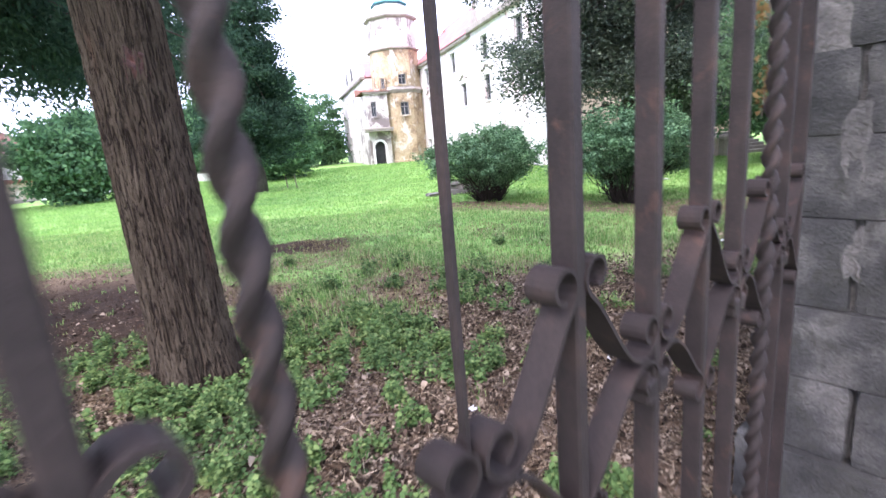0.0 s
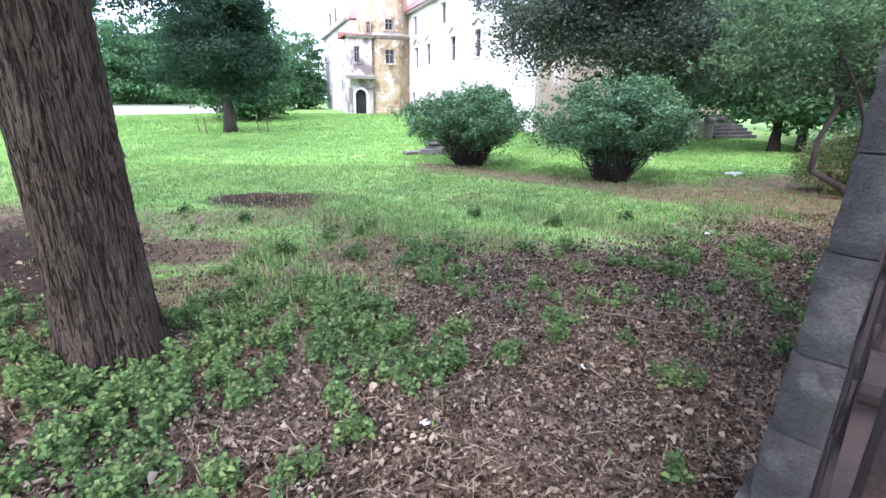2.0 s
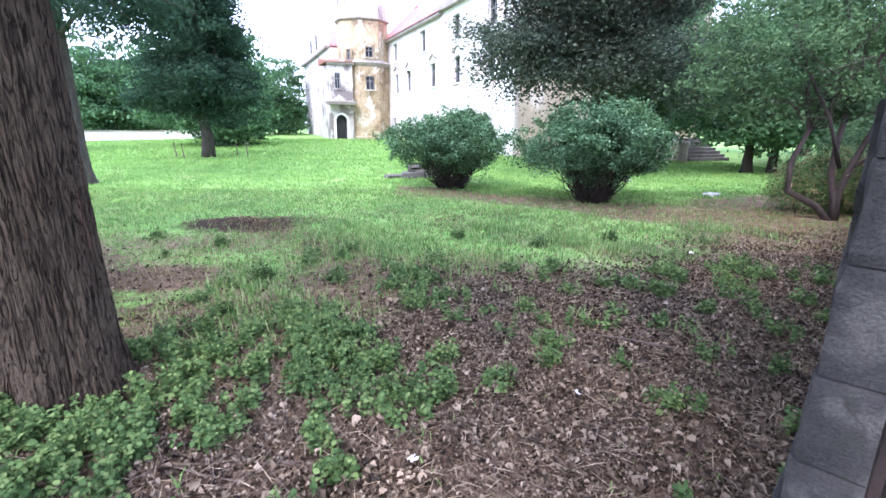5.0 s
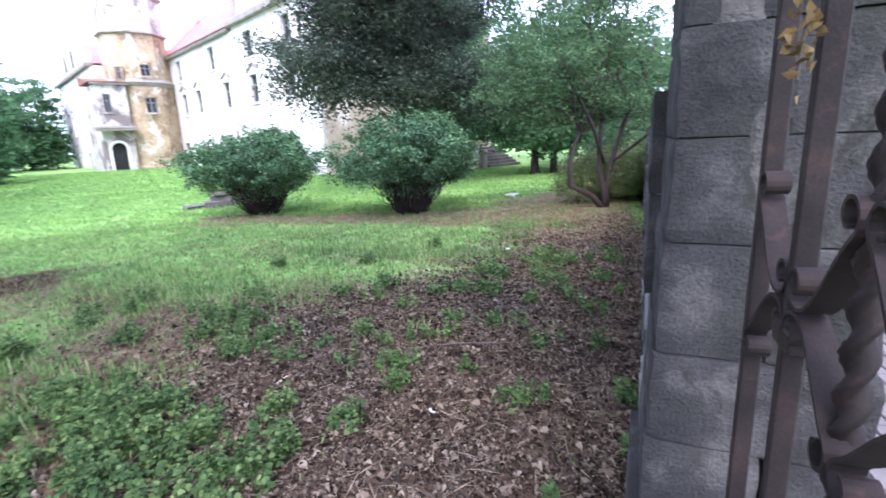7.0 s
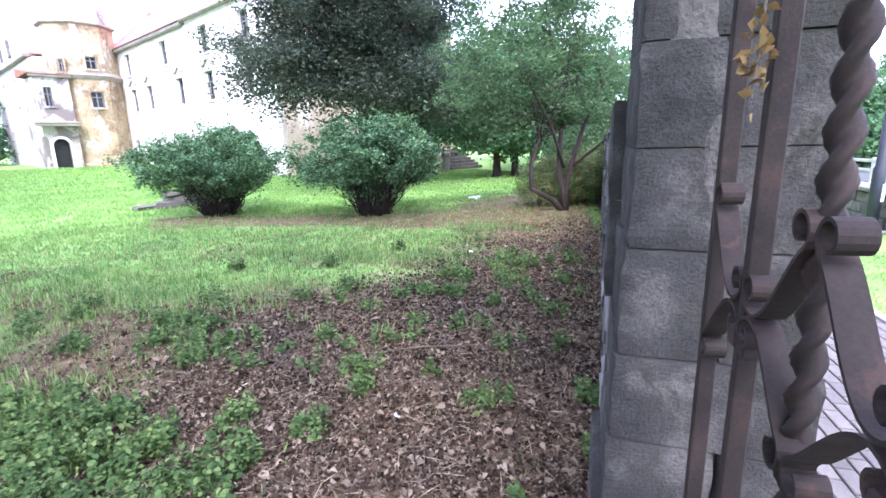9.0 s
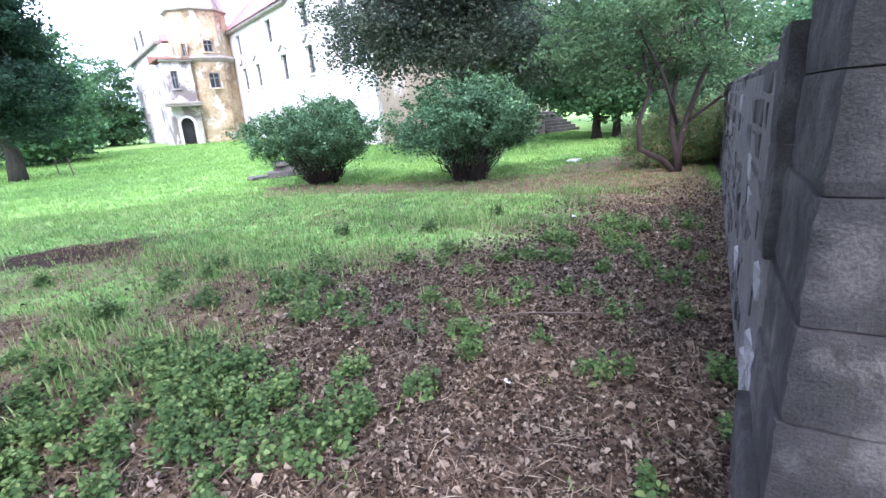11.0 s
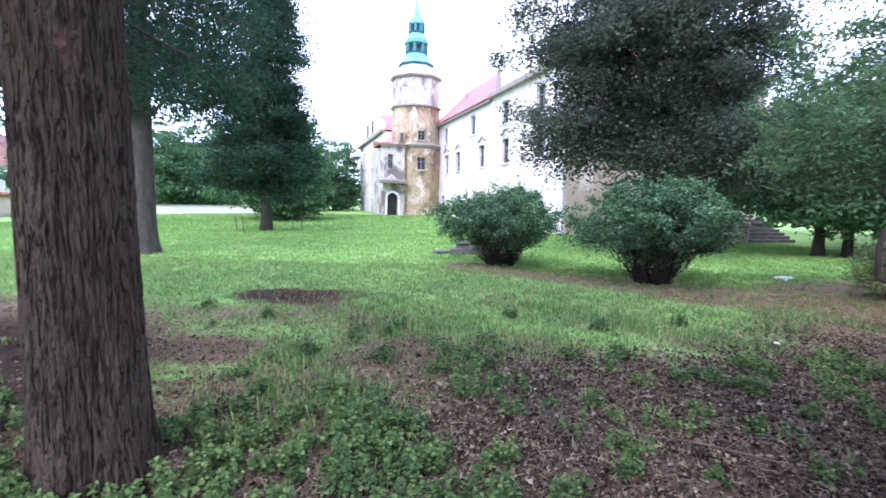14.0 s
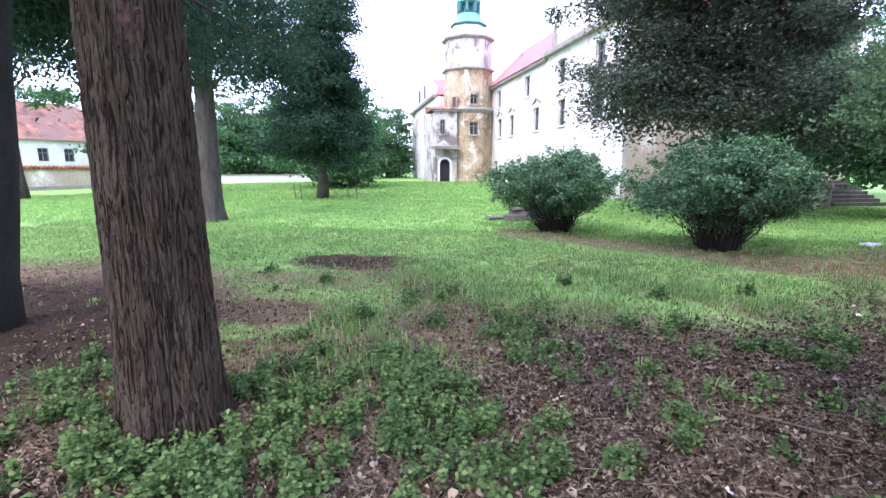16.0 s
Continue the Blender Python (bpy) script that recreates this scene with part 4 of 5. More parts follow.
# ---- trees and bushes ----
def furrowed_trunk(height_, r0, r1, lean, flare, rings, sides, seed, amp):
    """A thick trunk with long, twisting bark ridges, buttressed at the foot."""
    v, f = [], []
    for i in range(rings + 1):
        t = i / rings
        z = -0.12 + (height_ + 0.12) * t
        zz = max(z, 0)
        r = r0 + (r1 - r0) * t + flare * math.exp(-zz * 3.2)
        for k in range(sides):
            a = 2 * math.pi * k / sides
            tw = a + 0.16 * zz
            c, s = math.cos(tw), math.sin(tw)
            n1 = noise.noise((c * 8.5 + seed, s * 8.5, zz * 2.6)) + 0.3 * noise.noise((c * 17 + seed, s * 17, zz * 6.0 + 7))
            n2 = noise.noise((c * 15 + seed, s * 15 + 5, zz * 4.6))
            ridge = amp * (min(1.0, abs(n1) * 4.5) * 0.7 + min(1.0, abs(n2) * 5.0) * 0.5 - 0.8)
            plate = amp * 0.30 * noise.noise((c * 24, s * 24 + seed, zz * 14))
            foot = 1 + 0.16 * math.exp(-zz * 2.6) * math.sin(a * 5 + seed)
            rr = r * foot + ridge + plate
            v.append((rr * math.cos(a) + lean[0] * z, rr * math.sin(a) + lean[1] * z, z))
    for i in range(rings):
        for k in range(sides):
            f.append((i * sides + k, i * sides + (k + 1) % sides, i * sides + sides + (k + 1) % sides, i * sides + sides + k))
    f.append(tuple(range(rings * sides, rings * sides + sides)))
    return v, f


def limb(rng, start, end, r0, r1, bend=0.12, n=6):
    a, b = np.array(start, float), np.array(end, float)
    L = np.linalg.norm(b - a)
    pts = [a + (b - a) * (k / n) + (rng.normal(size=3) * L * bend * 0.35 if 0 < k < n else 0) for k in range(n + 1)]
    return tube(pts, [r0 + (r1 - r0) * (k / n) ** 0.8 for k in range(n + 1)], 7)


def tree(name, x, y, trunk_r, trunk_h, lean, bark, leaf, crowns, label, seed, category="tree", limbs=9, leaf_size=0.12, kind="", up=0.25, droop=0.0, long=1.6, rough=False, flat=0.40):
    """crowns: (centre, radii, clumps, leaves a clump, spread, shell) in the tree's own space."""
    g = np.random.default_rng(seed)
    t = thing(name, pose(x, y, at_ground(x, y) if abs(x) < 30 and abs(y) < 30 else 0), label, category, kind=kind)
    top = np.array((lean[0] * trunk_h, lean[1] * trunk_h, trunk_h))
    n = 8
    pts = [(lean[0] * trunk_h * k / n + (g.normal() * trunk_r * 0.15 if 0 < k < n else 0), lean[1] * trunk_h * k / n, -0.15 + (trunk_h + 0.15) * k / n) for k in range(n + 1)]
    rad = [trunk_r * (1 - 0.45 * k / n) + trunk_r * 0.45 * math.exp(-k * 1.3) for k in range(n + 1)]
    if rough:
        part("trunk", furrowed_trunk(trunk_h, trunk_r, trunk_r * 0.6, lean, trunk_r * 0.35, 150, 90, seed, 0.02), bark, t, smooth=True)
    else:
        part("trunk", tube(pts, rad, 12), bark, t, smooth=True)
    P = []
    for c, r, cnt, per, spread, shell in crowns:
        P.append(clumps(g, c, r, int(cnt * 0.38), int(per * 2.6), spread * 1.5, shell, flat))
    P = np.concatenate(P)
    for k in range(limbs):
        tgt = P[g.integers(len(P))]
        k0 = g.uniform(0.45, 1.0)
        st = top * k0
        part("limb", limb(g, st, st + (tgt - st) * 0.85, trunk_r * 0.32, 0.015), bark, t, smooth=True)
    leaves("crown", P, leaf_size, leaf, t, up, long, g, droop)
    return t


# the near trunk with furrowed bark
near = thing("conifer_tree", pose(-2.02, 2.43, 0), "thick old tree trunk with deeply furrowed brown bark", "tree")
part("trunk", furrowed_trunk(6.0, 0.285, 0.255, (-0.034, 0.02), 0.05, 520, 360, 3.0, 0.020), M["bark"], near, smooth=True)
g = np.random.default_rng(4)
# the broken stub with its red heartwood and dark hollow
sv, sf = lathe([(0.11, -0.03), (0.09, 0.02), (0.06, 0.035), (0.03, 0.045), (0.006, 0.04)], 14)
sv = [(x * (1 + 0.25 * noise.noise((x * 20, y * 20, 3))), y * 1.5 * (1 + 0.3 * noise.noise((x * 20, y * 20, 9))), z + 0.035 * noise.noise((x * 30, y * 30, 1))) for x, y, z in sv]
part("broken_stub", (sv, sf), surface("red_heartwood", [(0.3, (0.020, 0.009, 0.008)), (0.7, (0.095, 0.036, 0.026))], 14, rough=0.9, grain=60, relief=0.8), near, "broken reddish branch stub", m=pose(0.075, -0.125, 2.46, 90, 0, 43))
# crown out of view, widened and thickened to shade the ground near the gate
P = clumps(g, (0.2, -0.4, 7.0), (5.4, 4.8, 2.4), 1300, 60, 0.30, 0.3)
leaves("crown", P, 0.15, M["conifer"], near, 0.0, 2.4, g, 0.5)
for k in range(8):
    a = k * 0.8
    part("limb", limb(g, (-0.25, 0.15, 5.2 + 0.1 * k), (-0.6 + 2.6 * math.cos(a), 0.4 + 2.2 * math.sin(a), 6.4 + 0.3 * (k % 3)), 0.08, 0.015), M["bark_grey"], near, smooth=True)


def hanging_spray(parent, g, a, b, n, spread):
    """A drooping bough: a thin limb with fine hanging sprays."""
    part("bough", limb(g, a, b, 0.035, 0.008, 0.10), M["bark_dark"], parent, smooth=True)
    t = g.uniform(0.2, 1.0, n)[:, None]
    P = np.array(a) + (np.array(b) - np.array(a)) * t + g.normal(size=(n, 3)) * spread
    P[:, 2] -= np.abs(g.normal(size=n)) * spread * 0.9
    return P


# trees to the left
# crown, mostly above the view, thickened to shade the ground at left
left_trunk = tree("conifer_tree", -5.36, 3.75, 0.21, 5.5, (0.16, 0.03), M["bark_green"], M["conifer"], [((-0.8, -0.4, 6.1), (3.6, 3.4, 1.5), 760, 46, 0.28, 0.3)], "mossy dark conifer with drooping sprays", 11, limbs=6, leaf_size=0.11, droop=0.6, long=2.4)
P = [hanging_spray(left_trunk, g, (0.1, 0.2, 4.4), (-3.2 + 0.9 * k, 4.6 + 0.5 * (k % 3), 3.4 + 0.25 * (k % 4)), 620, 0.22) for k in range(6)]
P += [hanging_spray(left_trunk, g, (-0.2, 0.4, 4.8), (-4.6 + 0.8 * k, 5.4 + 0.6 * (k % 3), 4.0 + 0.35 * (k % 4)), 900, 0.30) for k in range(8)]
P += [hanging_spray(left_trunk, g, (0.75, 0.2, 4.6), (-2.3 + 0.36 * k, 2.0 + 0.55 * (k % 4), 3.2 + 0.16 * ((k * 2) % 5)), 1500, 0.24) for k in range(7)]
leaves("sprays", np.concatenate(P), 0.10, M["conifer"], left_trunk, 0.0, 2.6, g, 0.9)
tree("conifer_tree", -9.78, 13.4, 0.33, 8.0, (0.012, 0.0), M["bark_grey"], M["conifer"],
     [((0.2, 0.3, 7.4), (3.6, 3.2, 3.4), 560, 70, 0.30, 0.35), ((1.6, 0.6, 5.2), (1.6, 1.5, 1.0), 110, 60, 0.24, 0.3), ((-1.8, 0.4, 5.0), (1.6, 1.5, 1.1), 110, 60, 0.24, 0.3)],
     "tall dark conifer with bare grey lower trunk", 12, rough=True, leaf_size=0.13, droop=0.5, long=2.2)
tree("thuja_tree", -11.2, 24.6, 0.26, 9.5, (0.01, 0.0), M["bark_grey"], M["conifer"],
     [((0.1, 0, 3.6), (2.8, 2.8, 1.9), 560, 60, 0.26, 0.45), ((0.2, 0, 6.3), (2.4, 2.4, 2.2), 460, 60, 0.26, 0.45), ((0.4, 0, 9.2), (2.0, 2.0, 2.6), 360, 60, 0.28, 0.4), ((0.5, 0, 12.0), (1.4, 1.4, 2.0), 150, 60, 0.26, 0.3)],
     "broad dark green thuja with short bare trunk", 13, limbs=12, leaf_size=0.17, droop=0.3, long=2.2)
tree("park_tree", -26.6, 20.8, 0.28, 6.0, (0.0, 0.0), M["bark_dark"], M["far_leaf"], [((0, 0, 9.2), (3.0, 3.0, 2.2), 240, 40, 0.34, 0.4), ((2.4, 0, 5.3), (1.5, 1.4, 0.5), 46, 30, 0.22, 0.3)], "slim park tree by the boundary wall", 14, leaf_size=0.2)
for k, (x, y, h, r) in enumerate(((-30.5, 46, 9, 4.0), (-15.5, 36, 8, 4.2), (-27.5, 48, 9, 4.2), (-38, 46, 8, 3.6), (-22.0, 53, 9, 4.6), (-23.5, 62, 10.5, 5.0), (-19.2, 63, 9.5, 3.6), (-26, 55, 10, 5.2), (-40, 52, 9, 5), (-24.5, 27.5, 5.5, 2.4))):
    tree("park_tree", x, y, 0.28, h * 0.5, (0.0, 0.0), M["bark_grey"], M["far_leaf"], [((0, 0, h * 0.52), (r, r, h * 0.48), 430, 34, 0.38, 0.55), ((0.6, 0, h * 0.25), (r * 0.8, r * 0.8, h * 0.22), 150, 34, 0.40, 0.5)], "dense green park tree in the distance", 30 + k, limbs=4, leaf_size=0.30)

# the big dark maple in front of the castle
tree("maple_tree", 6.2, 17.2, 0.42, 5.0, (0.02, 0.0), M["bark_dark"], M["maple"],
     [((0.0, 0, 6.6), (4.4, 4.2, 3.4), 760, 120, 0.24, 0.42), ((-0.6, 0, 10.0), (4.0, 3.8, 3.2), 500, 110, 0.24, 0.42), ((-2.2, -0.6, 3.9), (2.6, 2.0, 1.0), 210, 60, 0.26, 0.3), ((2.6, -0.4, 3.6), (2.6, 2.2, 1.2), 210, 60, 0.26, 0.3), ((0.2, -1.5, 3.4), (2.2, 1.6, 0.9), 160, 60, 0.25, 0.3)],
     "big dense dark maple in front of the castle", 15, limbs=34, leaf_size=0.105, up=0.5, long=1.15, flat=0.72)


def bush(x, y, wide, tall, seed, label):
    g = np.random.default_rng(seed)
    b = thing("bush", pose(x, y, at_ground(x, y)), label, "bush", group="bushes on the lawn")
    for k in range(150):
        a, r = g.uniform(0, 2 * math.pi), 0.30 * math.sqrt(g.uniform(0.01, 1.0))
        e = (0.25 + 0.75 * r / 0.30) * g.uniform(0.6, 1.0) * wide * 0.34
        base = (r * math.cos(a), r * math.sin(a), -0.08)
        part("stem", limb(g, base, (e * math.cos(a), e * math.sin(a), tall * g.uniform(0.36, 0.60)), 0.016, 0.007, 0.10, 5), M["black_stem"], b, smooth=True)
    P = [clumps(g, (0, 0, tall * 0.61), (wide * 0.46, wide * 0.46, tall * 0.25), 300, 74, 0.085, 0.72),
         clumps(g, (0.1, 0, tall * 0.78), (wide * 0.33, wide * 0.33, tall * 0.20), 150, 74, 0.085, 0.65),
         clumps(g, (0, 0, tall * 0.43), (wide * 0.40, wide * 0.40, tall * 0.12), 150, 64, 0.085, 0.60),
         clumps(g, (0, 0, tall * 0.27), (wide * 0.20, wide * 0.20, tall * 0.12), 60, 40, 0.08, 0.55)]
    for k in range(26):
        a, r = g.uniform(0, 2 * math.pi), wide * g.uniform(0.05, 0.36)
        zt = tall * (0.98 + 0.12 * g.uniform() - 0.55 * (r / wide))
        P.append(np.array((r * math.cos(a), r * math.sin(a), zt)) + g.normal(size=(26, 3)) * (0.045, 0.045, 0.11))
    P.append(clumps(g, (0, 0, tall * 0.36), (wide * 0.22, wide * 0.22, tall * 0.10), 70, 50, 0.09, 0.2))
    # a dark, dense heart of inner leaves
    P.append(clumps(g, (0, 0, tall * 0.58), (wide * 0.33, wide * 0.33, tall * 0.24), 300, 24, 0.10, 0.1))
    leaves("crown", np.concatenate(P), 0.070, M["bush"], b, 0.4, 1.6, g)


bush(0.84, 13.25, 3.75, 2.12, 21, "round grey-green bush on many dark stems, on the lawn")
bush(4.12, 10.85, 3.80, 2.25, 22, "wide grey-green bush on many dark stems, above bare soil")

# the light-green tree with several crooked stems
g = np.random.default_rng(23)
sh = thing("small_tree", pose(7.95, 8.60, 0), "light green small tree with several crooked reddish stems", "tree")
stems = [[(0.15, 0, -0.1), (-0.15, 0.05, 0.25), (-0.75, 0.1, 0.55), (-0.78, 0.1, 1.1), (-0.55, 0.1, 1.7), (-0.7, 0.2, 2.6)],
         [(0.18, 0, -0.1), (0.12, 0, 0.4), (0.0, 0.05, 0.9), (-0.05, 0, 1.5), (0.15, 0.1, 2.3), (-0.2, 0.1, 3.4), (-0.5, 0, 4.4)],
         [(0.22, 0, -0.1), (0.22, 0.05, 0.5), (0.34, 0, 1.1), (0.75, 0.1, 1.9), (1.3, 0.1, 2.8), (1.7, 0.2, 3.8)],
         [(0.1, 0, 1.0), (-0.45, -0.2, 1.9), (-1.0, -0.2, 2.7), (-1.4, -0.2, 3.5)],
         [(0.3, 0, 1.0), (0.9, -0.3, 1.5), (1.7, -0.4, 2.0), (2.3, -0.4, 2.5)],
         [(0.1, 0, 2.2), (0.6, 0.1, 3.2), (0.7, 0.1, 4.4)]]
for k, s in enumerate(stems):
    n = len(s)
    part("stem", tube(s, [(0.062 if k < 3 else 0.026) * (1 - 0.8 * i / n) + 0.012 for i in range(n)], 9), surface("reddish_grey_bark", [(0.3, (0.028, 0.020, 0.018)), (0.7, (0.066, 0.046, 0.040))], 8, (1, 1, 0.4), 0.9, grain=40, grain_amount=0.5) if k == 0 else bpy.data.materials["reddish_grey_bark"], sh, smooth=True)
P = [clumps(g, (-0.9, 0.3, 3.4), (2.3, 1.9, 1.3), 140, 90, 0.20, 0.3, 0.5), clumps(g, (-0.5, 0.2, 4.7), (1.6, 1.4, 0.9), 80, 90, 0.20, 0.3, 0.5), clumps(g, (-2.0, 0.4, 2.4), (1.2, 1.0, 0.7), 40, 80, 0.2, 0.3, 0.5), clumps(g, (1.5, -0.3, 3.0), (1.1, 1.0, 0.8), 24, 70, 0.18, 0.3, 0.5)]
P += [clumps(g, (0.3, 0.2, 2.3), (1.7, 1.3, 0.6), 70, 80, 0.18, 0.3, 0.5), clumps(g, (0.6, 0.3, 3.9), (1.5, 1.3, 0.9), 60, 80, 0.20, 0.3, 0.5)]
Pc = np.concatenate(P)
for k in range(34):
    t = Pc[g.integers(len(Pc))]
    o = np.array(stems[k % len(stems)][-2 - k % 2])
    part("twig", limb(g, o, o + (t - o) * 0.9, 0.018, 0.004, 0.1, 5), M["bark_dark"], sh, smooth=True)
leaves("crown", Pc, 0.085, M["shrub"], sh, 0.35, 2.0, g)

# hedge mound behind it
g = np.random.default_rng(24)
hd = thing("hedge", pose(9.15, 9.45, 0), "low mounded hedge with light green and reddish leaves", "hedge")
hp = [clumps(g, (0.75 * k - 0.7, 0.12 * k, 0.62), (0.95, 0.9, 0.68), 220, 40, 0.10, 0.5) for k in range(4)]
hp = np.concatenate(hp)
leaves("crown", hp[hp[:, 2] > 0.0], 0.06, M["hedge"], hd, 0.3, 1.8, g)
for k in range(12):
    part("stem", limb(g, (0.28 * k - 1.3, 0.1 * k - 0.2, -0.06), (0.28 * k - 1.3, 0.1 * k - 0.1, 0.6), 0.015, 0.006), M["bark_dark"], hd)

# trees further right and behind
for k, (x, y, h, r, tr) in enumerate(((12.6, 18.2, 5.4, 2.2, 0.20), (13.4, 17.9, 5.8, 2.4, 0.17), (15.2, 17.2, 5.6, 2.6, 0.32), (19, 22, 6.5, 3.5, 0.25), (11.0, 24, 7.0, 2.6, 0.25), (20, 14, 5.5, 2.8, 0.25), (24, 30, 10, 5, 0.3), (30, 22, 10, 5, 0.3), (17.5, 33, 11, 5, 0.3))):
    tree("park_tree", x, y, tr, h * 0.45, (0.0, 0.0), M["bark_dark"], M["far_leaf"], [((0, 0, h * 0.60), (r, r, h * 0.38), 420, 40, 0.34, 0.45), ((0, 0, h * 0.30), (r * 0.85, r * 0.85, h * 0.10), 120, 36, 0.26, 0.4)], "dark park tree with bare lower trunk", 50 + k, limbs=6, leaf_size=0.20)
for k, (x, y, r, h) in enumerate(((12.5, 12.5, 1.4, 2.3), (14.5, 11.0, 1.8, 2.8), (17, 11.5, 2.2, 3.4))):
    g = np.random.default_rng(70 + k)
    b = thing("shrub", pose(x, y, 0), "bright green shrub behind the hedge", "shrub")
    part("stem", limb(g, (0, 0, -0.1), (0, 0, h * 0.6), 0.05, 0.02), M["bark_dark"], b)
    leaves("crown", clumps(g, (0, 0, h * 0.55), (r, r, h * 0.45), 300, 36, 0.16, 0.45), 0.11, M["shrub"], b, 0.3, 1.7, g)
# street side
for k, (x, y, h, r) in enumerate(((27, 10.5, 2.2, 1.3), (33, 13.0, 4.2, 2.8), (60, 22, 9, 6), (75, 40, 10, 8), (70, 5, 9, 7))):
    tree("street_tree", x, y, 0.16, h * 0.5, (0, 0), M["bark_dark"], M["far_leaf"], [((0, 0, h * 0.58), (r, r, h * 0.42), 330, 34, 0.30, 0.45)], "green street tree beyond the low wall", 80 + k, limbs=4, leaf_size=0.24)
# the wooded skyline that closes the place
g = np.random.default_rng(90)
ang = g.uniform(0, 2 * math.pi, 1500)
rad = g.uniform(110, 170, 1500)
C = np.stack([rad * np.cos(ang), rad * np.sin(ang) + 10, np.abs(g.normal(size=1500)) * 3.5 + 1], -1)
P = np.repeat(C, 36, axis=0) + g.normal(size=(len(C) * 36, 3)) * (3.0, 3.0, 1.8)
P[:, 2] = np.abs(P[:, 2])
wood = leaves("distant_wood", P, 1.3, M["far_leaf"], None, 0.3, 1.3, g)
tagged(wood, "distant green wood round the park", "wood", kind="stuff")

# ---- boundary walls, houses and street furniture ----
def tile_course(parent, length, y0, y1, z, pitch=0.28):
    me = mesh_of("tile", *tube([(0, y0, z), (0, y1, z - 0.12)], [0.13, 0.13], 6), M["old_tile"])
    for k in range(int(length / pitch)):
        part("tile", me, None, parent, m=pose(0.14 + k * pitch, 0, 0))


lw = thing("garden_wall", pose(-36.6, 24.5, 0, 0, 0, 74), "cream plastered garden wall with red tile coping", "wall", kind="structure")
part("wall", box(0, 10.5, 0, 0.4, 0, 1.55), M["beige"], lw)
part("plinth", box(-0.05, 10.55, -0.08, 0.0, 0, 0.28), M["stone_trim"], lw)
part("coping", box(-0.1, 10.6, -0.15, 0.55, 1.55, 1.62), M["roof"], lw)
tile_course(lw, 10.5, 0.2, -0.2, 1.74)
part("post", join(box(2.5, 3.1, -0.12, 0.5, 0, 2.2), ([(2.4, -0.22, 2.2), (3.2, -0.22, 2.2), (3.2, 0.6, 2.2), (2.4, 0.6, 2.2), (2.8, 0.19, 2.75)], [(0, 1, 4), (1, 2, 4), (2, 3, 4), (3, 0, 4), (3, 2, 1, 0)])), M["roof"], lw)
lw2 = thing("garden_wall", pose(-33.5, 34.6, 0, 0, 0, 38), "low pale garden wall at the edge of the lawn", "wall", kind="structure")
part("wall", box(0, 17.5, 0, 0.4, -0.1, 0.95), M["white_trim"], lw2)
part("coping", box(-0.05, 17.55, -0.06, 0.46, 0.95, 1.03, 0.02), M["stone_trim"], lw2)
part("post", box(17.0, 17.8, -0.2, 0.6, -0.1, 1.55, 0.03), M["white_trim"], lw2)

farm = thing("house", pose(-52, 27.5, 0, 0, 0, 70), "white house with old red tiled hip roof behind the wall", "house")
frows = [(x, 2.9, 0.9, 1.3) for x in (2, 4.2, 6.4, 8.6, 10.8, 13, 15.2, 17.4)]
part("wall", wall_panel(22, 4.4, 0.4, holes_of(frows)), M["white_trim"], farm)
for x, zc, w, h in frows:
    castle_window(farm, x, zc, w, h, ornate=False)
# painted room shade behind the house windows
part("room_shade_sheet", box(0.3, 21.7, 0.6, 0.65, 0.1, 4.3), M["dark"], farm)
part("side_wall", box(0, 0.4, 0.4, 9, 0, 4.4), M["white_trim"], farm)
part("side_wall", box(21.6, 22, 0.4, 9, 0, 4.4), M["white_trim"], farm)
part("roof", ([(-0.4, -0.5, 4.35), (22.4, -0.5, 4.35), (22.4, 9.5, 4.35), (-0.4, 9.5, 4.35), (4.0, 4.5, 8.4), (18.0, 4.5, 8.4)], [(0, 1, 5, 4), (1, 2, 5), (2, 3, 4, 5), (3, 0, 4), (3, 2, 1, 0)]), M["patched_roof"], farm, "patched red tile roof")
part("eyebrow_dormer", tube([(9.0, 0.9, 5.5), (9.8, 0.85, 5.85), (10.6, 0.85, 5.85), (11.4, 0.9, 5.5)], [0.12, 0.3, 0.3, 0.12], 8), M["dark"], farm)

cottage = thing("house", pose(43.0, 13.0, -0.6, 0, 0, -60), "white cottage with steep red roof across the street", "house")
part("wall", box(0, 9, 0, 7, -1.5, 1.6), M["white_trim"], cottage)
part("roof", ([(-0.4, -0.4, 1.5), (9.4, -0.4, 1.5), (9.4, 7.4, 1.5), (-0.4, 7.4, 1.5), (-0.4, 3.5, 5.6), (9.4, 3.5, 5.6)], [(0, 1, 5, 4), (2, 3, 4, 5), (1, 2, 5), (3, 0, 4), (3, 2, 1, 0)]), M["roof"], cottage)
part("window", box(3.5, 5.2, -0.05, 0.02, 0.0, 1.2), M["glass"], cottage)

lamp = thing("street_lamp", pose(10.64, 3.69, at_ground(10.64, 3.69)), "tall dark blue-grey street lamp post on the verge", "lamp")
part("base_plate", box(-0.2, 0.2, -0.2, 0.2, -0.03, 0.035, 0.008), M["kerb"], lamp)
part("post", lathe([(0.095, 0.03), (0.095, 1.1), (0.075, 1.15), (0.07, 5.2)], 16), M["lamp_metal"], lamp, smooth=True)
part("door", box(-0.045, 0.045, -0.105, -0.085, 0.55, 0.85, 0.004), M["white_paper"], lamp)
part("crossbar", box(-0.75, 0.75, -0.025, 0.025, 4.05, 4.1, 0.005), M["lamp_metal"], lamp)
part("lantern", lathe([(0.10, 5.2), (0.22, 5.25), (0.26, 5.6), (0.10, 5.8)], 12), M["lamp_metal"], lamp)

